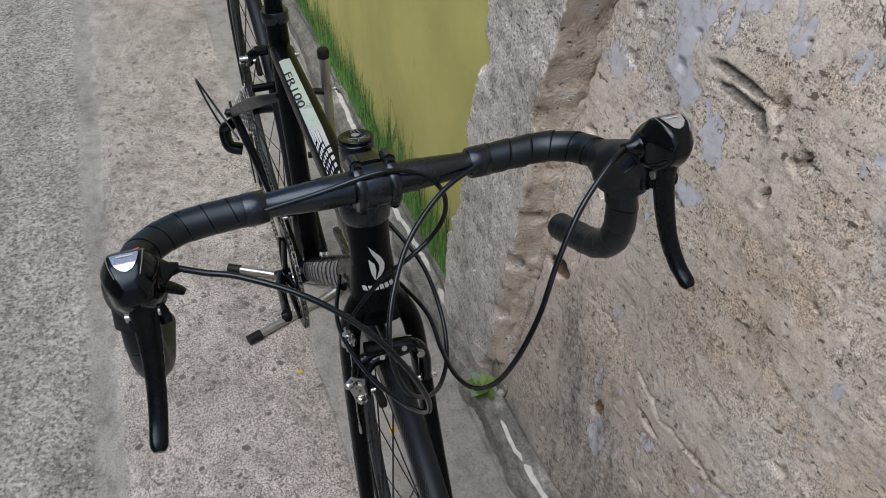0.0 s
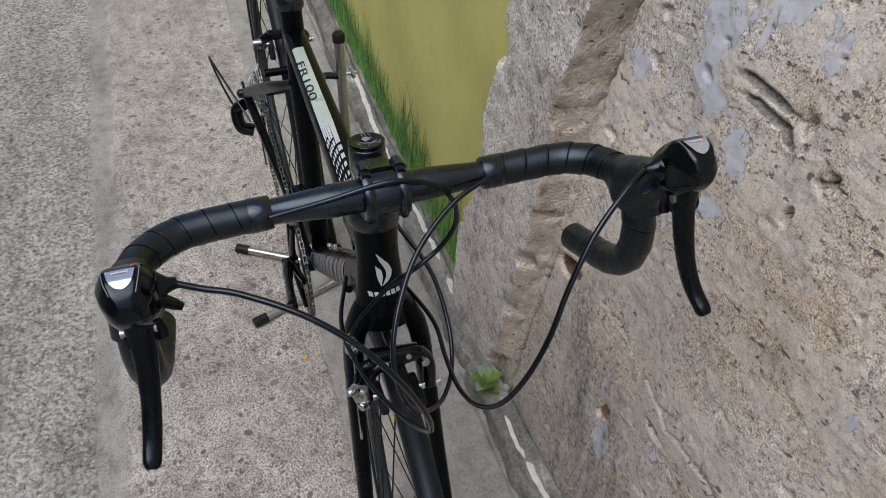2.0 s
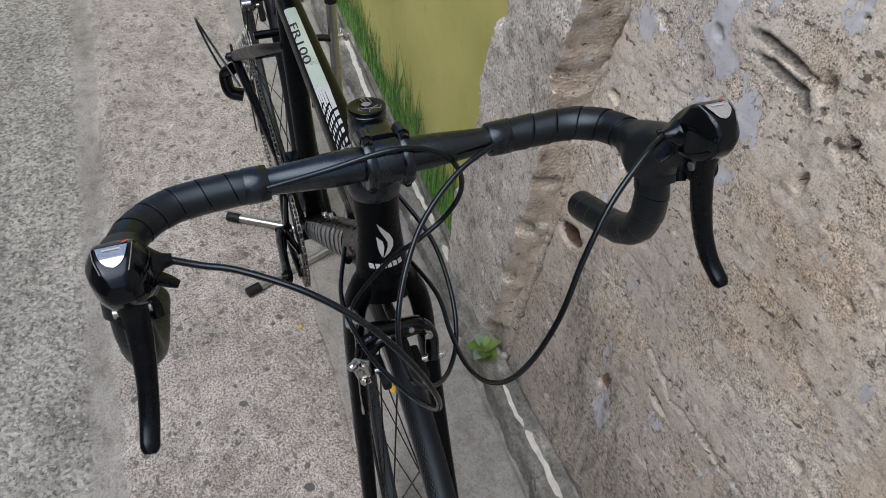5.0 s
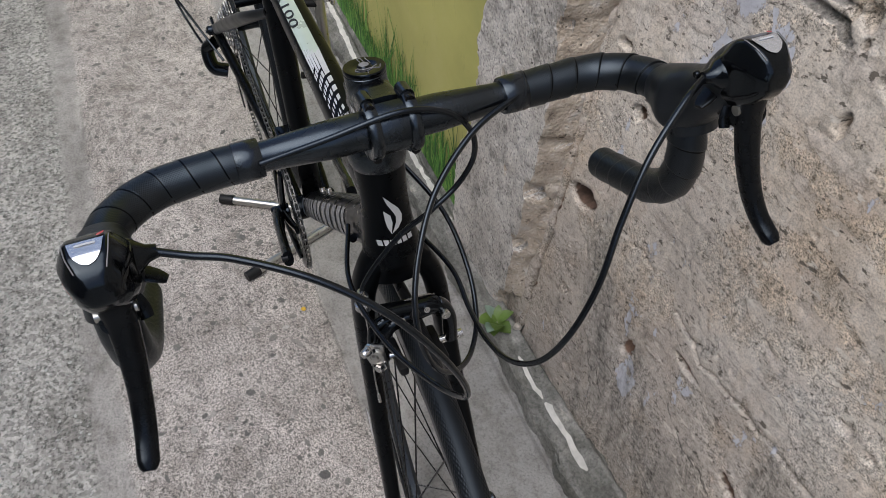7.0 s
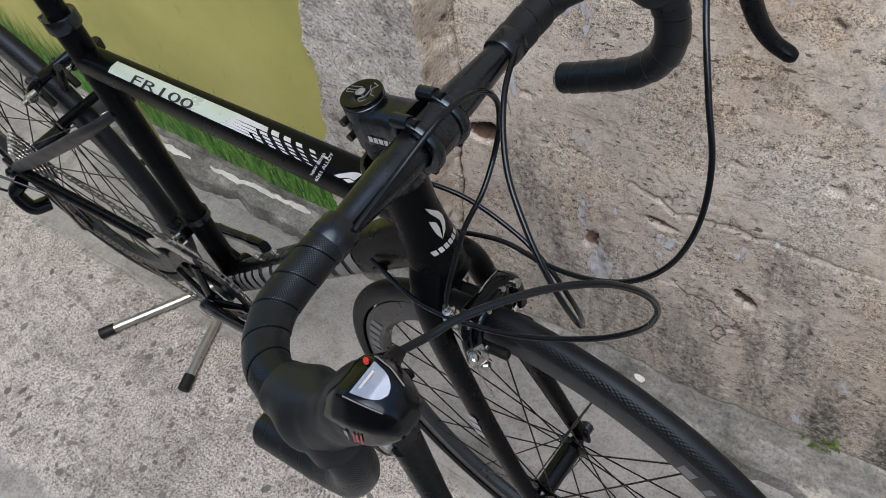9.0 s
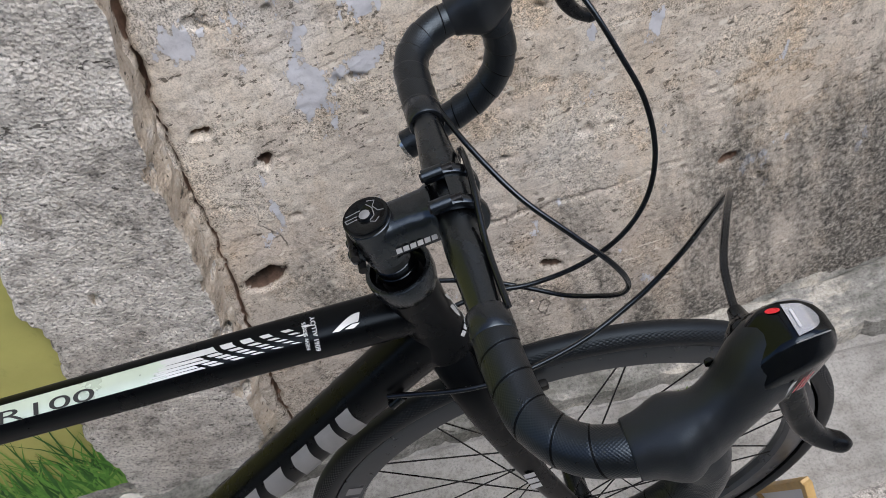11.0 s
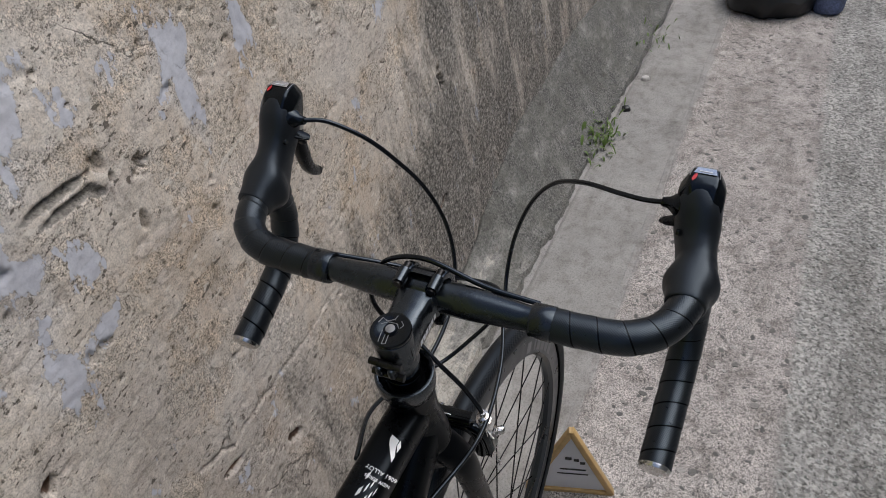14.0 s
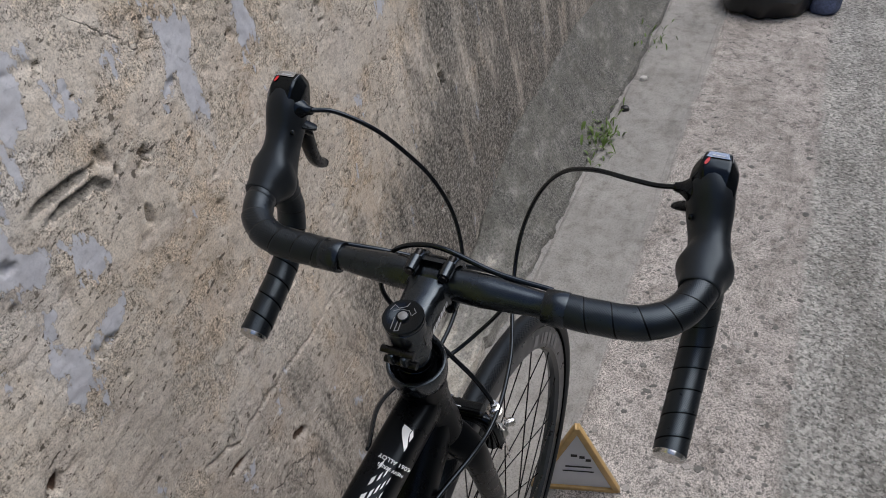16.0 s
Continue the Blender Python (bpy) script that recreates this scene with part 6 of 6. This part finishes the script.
# decals on the frame
def on_tube(path, widths, x, ang, power, lift=0.0006, up=V(0, 0, 1)):
    """A place on a tube's skin: at world x, at an angle from its right side (0) over the top (90)."""
    xs = path[:, 0]
    o = V(*[np.interp(-x, -xs, path[:, k]) for k in range(3)])
    ra = np.interp(-x, -xs, [w[0] for w in widths])
    rb2 = np.interp(-x, -xs, [w[1] for w in widths])
    t = unit(path[-1] - path[0])
    b = unit(up - t * np.dot(up, t))
    a = V(0, -1, 0)
    c, s = math.cos(radians(ang)), math.sin(radians(ang))
    c2, s2 = math.copysign(abs(c) ** (2 / power), c), math.copysign(abs(s) ** (2 / power), s)
    return o + a * (ra + lift) * c2 + b * (rb2 + lift) * s2


tskin = lambda x, a, lift=0.0006: on_tube(tt, TTW, x, a, 3.0, lift)
bpart("decal_band", skin_patch(lambda u, w: tskin(-0.400 + 0.205 * u, 48 + 46 * w), 24, 9), "mint", top_tube, "pale mint metallic band")
rng = random.Random(3)
for i in range(15):
    for j in range(5):
        if i > 3 and (i + j) % 2:
            continue
        x0 = -0.212 + 0.0088 * i + 0.0028 * j + rng.uniform(-0.001, 0.001)
        dl = 0.0135 - 0.0005 * i
        a0, a1 = 48 + 9.2 * j, 48 + 9.2 * (j + 1) - (0.6 + 0.35 * i)
        bpart("decal_dash", skin_patch(lambda u, w, x0=x0, dl=dl, a0=a0, a1=a1: tskin(x0 + dl * u + 0.004 * (1 - w), a0 + (a1 - a0) * w), 3, 3), "decal", top_tube)


def flat_pose(o, along, upv):
    a, u = unit(np.array(along, float)), np.array(upv, float)
    u = unit(u - a * np.dot(u, a))
    nn = np.cross(a, u)
    return Matrix(((a[0], u[0], nn[0], o[0]), (a[1], u[1], nn[1], o[1]), (a[2], u[2], nn[2], o[2]), (0, 0, 0, 1)))


def tt_text(text, x, a, size, material, lift=0.0012, turn=False):
    o = tskin(x, a, lift)
    al = tskin(x + 0.01, a, lift) - o
    upv = tskin(x, a + 6, lift) - o
    m = flat_pose(o, al, upv)
    if turn:
        m = m @ Matrix.Rotation(radians(90), 4, "Z")
    return m, top_tube


m, par = tt_text("FR100", -0.308, 66, 0.02, "ink")
lettering("model_lettering", "FR100", 0.021, m @ Matrix.Diagonal((1.95, 0.74, 1, 1)), "ink", top_tube)
m, par = tt_text("6061 ALLOY", -0.066, 62, 0.0075, "decal", turn=True)
lettering("alloy_lettering", "6061 ALLOY", 0.0058, m, "decal", top_tube)
m, par = tt_text("NEW SERIES", -0.074, 62, 0.0075, "decal", turn=True)
lettering("alloy_lettering", "NEW SERIES", 0.0046, m, "decal", top_tube)
for sgn in (0,):
    g = Geo()
    sweep_u = np.linspace(0, 1, 9)
    outer = [(-0.052 + 0.026 * u, 52 + 34 * math.sin(u * 1.75)) for u in sweep_u]
    inner = [(-0.046 + 0.017 * u, 50 + 14 * math.sin(u * 1.9)) for u in sweep_u]
    g.add([tskin(x, a, 0.0009) for x, a in outer + inner], [(k, k + 1, 10 + k, 9 + k) for k in range(8)])
    g.add([tskin(x, a, 0.0009) for x, a in ((-0.041, 52), (-0.034, 62), (-0.028, 60), (-0.034, 48))], [(0, 1, 2, 3)])
    bpart("maker_mark", g, "decal", top_tube)
# maker's mark on the head tube: a leaning leaf shape over a row of plain bars
def ht_skin(s, y, lift=0.0007):
    r = np.interp(s, [0.08, 0.084, 0.10, 0.13, 0.16, 0.18], [0.0262, 0.0258, 0.0240, 0.0228, 0.0250, 0.0282]) + lift
    return H(s, math.sqrt(max(1e-9, r * r - y * y)), y)


outer = [(0.118, -0.0065), (0.126, 0.000), (0.134, 0.0065), (0.142, 0.0095), (0.149, 0.0085), (0.155, 0.0040), (0.160, -0.0030)]
inner = [(0.118, -0.0065), (0.128, -0.0035), (0.136, 0.0005), (0.142, 0.0030), (0.148, 0.0025), (0.154, 0.0000), (0.160, -0.0030)]
tongue = [(0.134, -0.0080), (0.140, -0.0020), (0.148, -0.0010), (0.160, -0.0035), (0.152, -0.0065), (0.145, -0.0075)]
g = Geo().add([ht_skin(a, b) for a, b in outer + inner], [q for k in range(6) for q in ((k, k + 1, 8 + k, 7 + k), (7 + k, 8 + k, k + 1, k))])
g.add([ht_skin(a, b) for a, b in tongue], [tuple(range(6)), tuple(range(6))[::-1]])
bpart("maker_mark", g, "decal", head_tube)
for i in range(6):
    y0 = -0.0175 + 0.0060 * i
    g = Geo().add([ht_skin(0.166, y0 - 0.0008), ht_skin(0.166, y0 + 0.0037), ht_skin(0.1718, y0 + 0.0045), ht_skin(0.1718, y0)], [(0, 1, 2, 3), (3, 2, 1, 0)])
    bpart("brand_mark", g, "decal", head_tube)
# big bars on the down tube, both sides
dl = unit(dtb - dta)
dup = unit(V(0.6, 0, 0.8) - dl * np.dot(V(0.6, 0, 0.8), dl))
for side in (-1, 1):
    for i in range(6):
        tpos, wide = ((0.285, 0.090), (0.395, 0.034), (0.452, 0.092), (0.566, 0.088), (0.676, 0.090), (0.788, 0.080))[i]

        def fn(u, w, tpos=tpos, wide=wide, side=side):
            q = tpos + wide * u + 0.030 * (0.5 - w)
            o = V(*[np.interp(q, np.linspace(0, 1, len(dt)), dt[:, k]) for k in range(3)])
            rb2 = np.interp(q, np.linspace(0, 1, len(dt)), [z[1] for z in DTW])
            an = -38 + 80 * w
            c, s = math.cos(radians(an)), math.sin(radians(an))
            c2, s2 = abs(c) ** (2 / 2.6), math.copysign(abs(s) ** (2 / 2.6), s)
            return o + V(0, side, 0) * 0.0247 * c2 + dup * (rb2 + 0.0007) * s2

        for a, b in ((0.0, 0.40), (0.58, 1.0)) if wide > 0.05 else ((0.0, 1.0),):
            bpart("brand_mark", skin_patch(lambda u, w, a=a, b=b, fn=fn: fn(a + (b - a) * u, w), 5, 9), "frame_grey", down_tube)
    bpart("frame_label", skin_patch(lambda u, w, fn=fn: fn((0.905 + 0.040 * u - 0.788) / 0.080, w), 4, 9), "label", down_tube, "pale blue sticker")
for q in (0.62, 0.74):
    o = dta + (dtb - dta) * q + dup * 0.0245
    bpart("bottle_bolt", rod(o, o + dup * 0.006, 0.0042, 12), "steel", down_tube)
for side in (-1, 1):
    o = H(0.217, -0.062, side * 0.0275)
    bpart("cable_stop", rod(o - dl * 0.008, o + dl * 0.010, 0.0045, 12), "gloss", down_tube)
for side in (-1, 1):
    letter_bars(bike, H(0.40, 0.008, side * 0.0585), DOWN, FWD if side < 0 else -FWD, LEFT * side, 3, 0.012, 0.012, 0.004, 0.002)

# ---- rear stand ----
stand = thing("bicycle_stand", "silver steel rear bicycle stand with black rubber feet", "stand", (-0.72, 0.107, 0))


def spart(name, geo, material, label="", parent=None):
    p = parent or stand
    ob = part(name, geo, material, p, label)
    ob.matrix_parent_inverse = p.matrix_world.inverted()
    return ob


f1, f2, hub = V(-0.873, -0.145, 0.0115), V(-0.625, -0.139, 0.0115), V(-0.718, 0.108, 0.0125)
for name, a in (("leg", f1), ("leg", f2)):
    d = unit(a - hub)
    if a is f1:
        mid = [a - d * 0.012, hub + d * 0.06, hub + V(0, 0.01, 0.012)]
    else:
        mid = [a - d * 0.012, hub + d * 0.06, hub + V(0, 0.01, 0.03)]
    lg = spart("leg", tube(smooth_path(mid, 6), 0.0092, 18), "dull")
    spart("rubber_foot", tube([a - d * 0.018, a + d * 0.014], 0.0115, 18), "rubber", "black rubber foot", lg)
spart("post", rod(hub, V(-0.712, 0.107, 0.640), 0.0095, 20), "dull")
spart("post_cap", lathe(V(-0.712, 0.107, 0.632), (0, 0, 1), [(0, 0.0098), (0, 0.0118), (0.014, 0.0118), (0.017, 0.010), (0.018, 0)], 24), "rubber")
arm = spart("hook_arm", tube(smooth_path([V(-0.712, 0.107, 0.555), V(-0.715, 0.082, 0.56), V(-0.725, 0.062, 0.552), V(-0.74, 0.050, 0.530)], 5), 0.0065, 12), "rubber")
spart("wing_nut", join(block((-0.712, 0.129, 0.56), (0.028, 0.008, 0.012)), rod((-0.712, 0.107, 0.56), (-0.712, 0.137, 0.56), 0.004)), "steel")
spart("lower_hook", tube(smooth_path([V(-0.716, 0.107, 0.40), V(-0.72, 0.08, 0.405), V(-0.72, 0.055, 0.41)], 4), 0.0065, 12), "rubber")

# ---- small sign board ----
board = thing("sign_board", "small triangular pine-framed notice board on the ground", "sign", (0.50, -0.055, 0))
ap, bl, br = V(0.481, -0.055, 0.226), V(0.489, 0.027, 0.004), V(0.533, -0.131, 0.004)


def sgn(name, geo, material, parent=None, label=""):
    p = parent or board
    ob = part(name, geo, material, p, label)
    ob.matrix_parent_inverse = p.matrix_world.inverted()
    return ob


pn = unit(np.cross(bl - ap, br - ap))
if pn[0] > 0:
    pn = -pn
for a, b in ((ap, bl), (ap, br), (bl, br)):
    d = unit(b - a)
    side = np.cross(pn, d)
    sgn("frame_batten", block((a + b) / 2, (np.linalg.norm(b - a) + 0.006, 0.012, 0.014), (d, side, pn), 0.0015), "pine")
cen = (ap + bl + br) / 3
panel = [cen + (q - cen) * 0.92 + pn * 0.001 for q in (ap, bl, br)]
sgn("panel", Geo().add(panel + [q - pn * 0.004 for q in panel], [(0, 1, 2), (5, 4, 3), (0, 3, 4, 1), (1, 4, 5, 2), (2, 5, 3, 0)]), "paper")
ud = unit(ap - (bl + br) / 2)
rd = unit(br - bl)
for (r0, u0, wd, hg) in ((-0.010, 0.045, 0.012, 0.010), (0.006, 0.040, 0.010, 0.010), (0.018, 0.030, 0.010, 0.010), (-0.02, 0.005, 0.05, 0.006), (-0.025, -0.012, 0.06, 0.005)):
    o = cen + rd * r0 + ud * u0 + pn * 0.0016
    sgn("print_bar", Geo().add([o, o + rd * wd, o + rd * wd + ud * hg, o + ud * hg], [(0, 1, 2, 3), (3, 2, 1, 0)]), "ink")


# ---- small plants and litter ----
def leaf_geo(base, tip, width, sag=0.2, n=5):
    b, t = np.array(base, float), np.array(tip, float)
    d = t - b
    side = unit(np.cross(d, V(0, 0, 1)))
    pts = []
    for i in range(n):
        q = i / (n - 1)
        c = b + d * q + V(0, 0, sag * np.linalg.norm(d) * math.sin(math.pi * q))
        w = width * math.sin(math.pi * min(0.98, 0.12 + 0.86 * q)) * 0.5
        pts += [c - side * w + V(0, 0, 0.12 * w), c - V(0, 0, 0.15 * w), c + side * w + V(0, 0, 0.12 * w)]
    f = []
    for i in range(n - 1):
        k = 3 * i
        f += [(k, k + 1, k + 4, k + 3), (k + 1, k + 2, k + 5, k + 4)]
    return Geo().add(pts, f)


def plant(name, label, x, y, leaves, size, seed, material="leaf", upright=0.7):
    z = rest(x, y) - 0.003
    p = thing(name, label, "plant", (x, y, z))
    r = random.Random(seed)
    for k in range(leaves):
        a = r.uniform(0, 2 * math.pi)
        ln2 = size * r.uniform(0.6, 1.1)
        base = V(x + r.uniform(-0.2, 0.2) * size * 0.5, y + r.uniform(-0.2, 0.2) * size * 0.5, z)
        tip = base + V(math.cos(a) * ln2 * 0.8, math.sin(a) * ln2 * 0.8, ln2 * r.uniform(0.2, upright))
        ob = part("leaf", leaf_geo(base, tip, ln2 * r.uniform(0.5, 0.7)), material if r.random() < 0.8 else "leafpale", p)
        ob.matrix_parent_inverse = p.matrix_world.inverted()
    return p


def weed(name, label, x, y, blades, size, seed, spread=0.05):
    z = rest(x, y) - 0.003
    p = thing(name, label, "weed", (x, y, z))
    r = random.Random(seed)
    g = Geo()
    for k in range(blades):
        a = r.uniform(0, 2 * math.pi)
        ln2 = size * r.uniform(0.4, 1.1)
        bx, by = x + r.gauss(0, spread), y + r.gauss(0, spread * 0.35)
        base = V(bx, by, rest(bx, by) - 0.002)
        tip = base + V(math.cos(a) * ln2 * 0.7, math.sin(a) * ln2 * 0.7, ln2 * r.uniform(0.3, 0.9))
        q = leaf_geo(base, tip, ln2 * r.uniform(0.15, 0.35), 0.25, 4)
        g.add(q.v, q.f)
    ob = part("leaves", g, "leaf", p)
    ob.matrix_parent_inverse = p.matrix_world.inverted()
    tagged(ob, kind="stuff")
    return p


plant("wall_plant", "small broad-leaved green plant rooted in the ledge joint", -0.288, 0.283, 11, 0.052, 3)
weed("weed_tuft", "yellow-green weed tuft at the foot of the wall", 1.82, 0.222, 110, 0.036, 5, 0.07)
weed("weed_tuft", "small green weed in the ledge crack", 0.43, 0.345, 26, 0.026, 6, 0.02)
weed("weed_tuft", "small green weed sprouting by the ledge", 0.47, 0.222, 30, 0.026, 7, 0.022)
weed("weed_tuft", "low green weed along the wall foot", 2.6, 0.215, 40, 0.03, 8, 0.08)


def flat_bit(name, label, cat, x, y, r, material, seed, thick=0.25, sides=9):
    rr = random.Random(seed)
    z = rest(x, y)
    prof = []
    g = Geo()
    n = sides
    ring0 = [(x + r * (1 + rr.uniform(-0.25, 0.25)) * math.cos(2 * math.pi * k / n), y + r * (1 + rr.uniform(-0.25, 0.25)) * math.sin(2 * math.pi * k / n)) for k in range(n)]
    v = [(a, b, z - 0.001) for a, b in ring0] + [(x + (a - x) * 0.85, y + (b - y) * 0.85, z + r * thick) for a, b in ring0] + [(x + (a - x) * 0.4, y + (b - y) * 0.4, z + r * thick * 1.4) for a, b in ring0]
    f = [(k, (k + 1) % n, n + (k + 1) % n, n + k) for k in range(n)] + [(n + k, n + (k + 1) % n, 2 * n + (k + 1) % n, 2 * n + k) for k in range(n)] + [tuple(2 * n + k for k in range(n))]
    g.add(v, f)
    return tagged(part(name, g, material), label, cat)


flat_bit("fallen_leaf", "small yellow fallen leaf on the concrete", "leaf", -0.284, 0.085, 0.009, "leafyel", 2, 0.15, 7)
flat_bit("bottle_cap", "black round cap lying on the concrete", "litter", 2.04, 0.198, 0.014, "black_lump", 3, 0.8, 12)
flat_bit("pebble", "pale pebble by the wall foot", "stone", 2.28, 0.185, 0.014, "stone", 4, 0.6)
flat_bit("pebble", "small pale pebble on the ledge", "stone", 0.02, 0.36, 0.008, "stone", 5, 0.6)
flat_bit("litter_scrap", "tiny yellow scrap on the concrete", "litter", -0.50, -0.06, 0.006, "leafyel", 8, 0.2)
for k, (x, y, r) in enumerate(((-0.262, 0.318, 0.008), (-0.245, 0.332, 0.006), (-0.215, 0.338, 0.007), (-0.285, 0.338, 0.009), (-0.195, 0.325, 0.005), (-0.06, 0.352, 0.006))):
    flat_bit("rubble", "crumbled plaster lump on the ledge", "rubble", x, y, r, "lump", 20 + k, 0.6, 7)

# two unidentified things far along the alley, given invented bag-like forms
bag = thing("black_lump", "unidentified dark shape on the concrete, built as a slumped lump", "bag", (3.08, -0.16, 0))
gb = lathe((3.08, -0.16, -0.005), (0, 0, 1), [(0, 0.14), (0.02, 0.17), (0.08, 0.18), (0.15, 0.14), (0.20, 0.06), (0.24, 0.03), (0.26, 0.05), (0.262, 0)], 40)
gb.v = [(x + 0.02 * noise.noise(Vector((x, y, z)) * 18), y + 0.03 * noise.noise(Vector((y, z, x)) * 16), max(-0.005, z + 0.012 * noise.noise(Vector((z, x, y)) * 22))) for x, y, z in gb.v]
o = part("body", gb, "black_lump", bag)
o.matrix_parent_inverse = bag.matrix_world.inverted()
side_lump = thing("blue_lump", "unidentified bluish speckled shape on the concrete, built as a lump", "bag", (3.08, -0.385, 0))
gs = lathe((3.08, -0.385, -0.005), (0, 0, 1), [(0, 0.05), (0.02, 0.065), (0.10, 0.065), (0.16, 0.05), (0.18, 0.02), (0.181, 0)], 30)
gs.v = [(x + 0.012 * noise.noise(Vector((x, y, z)) * 24), y + 0.012 * noise.noise(Vector((y, z, x)) * 24), z) for x, y, z in gs.v]
o = part("body", gs, "blue_speckle", side_lump)
o.matrix_parent_inverse = side_lump.matrix_world.inverted()
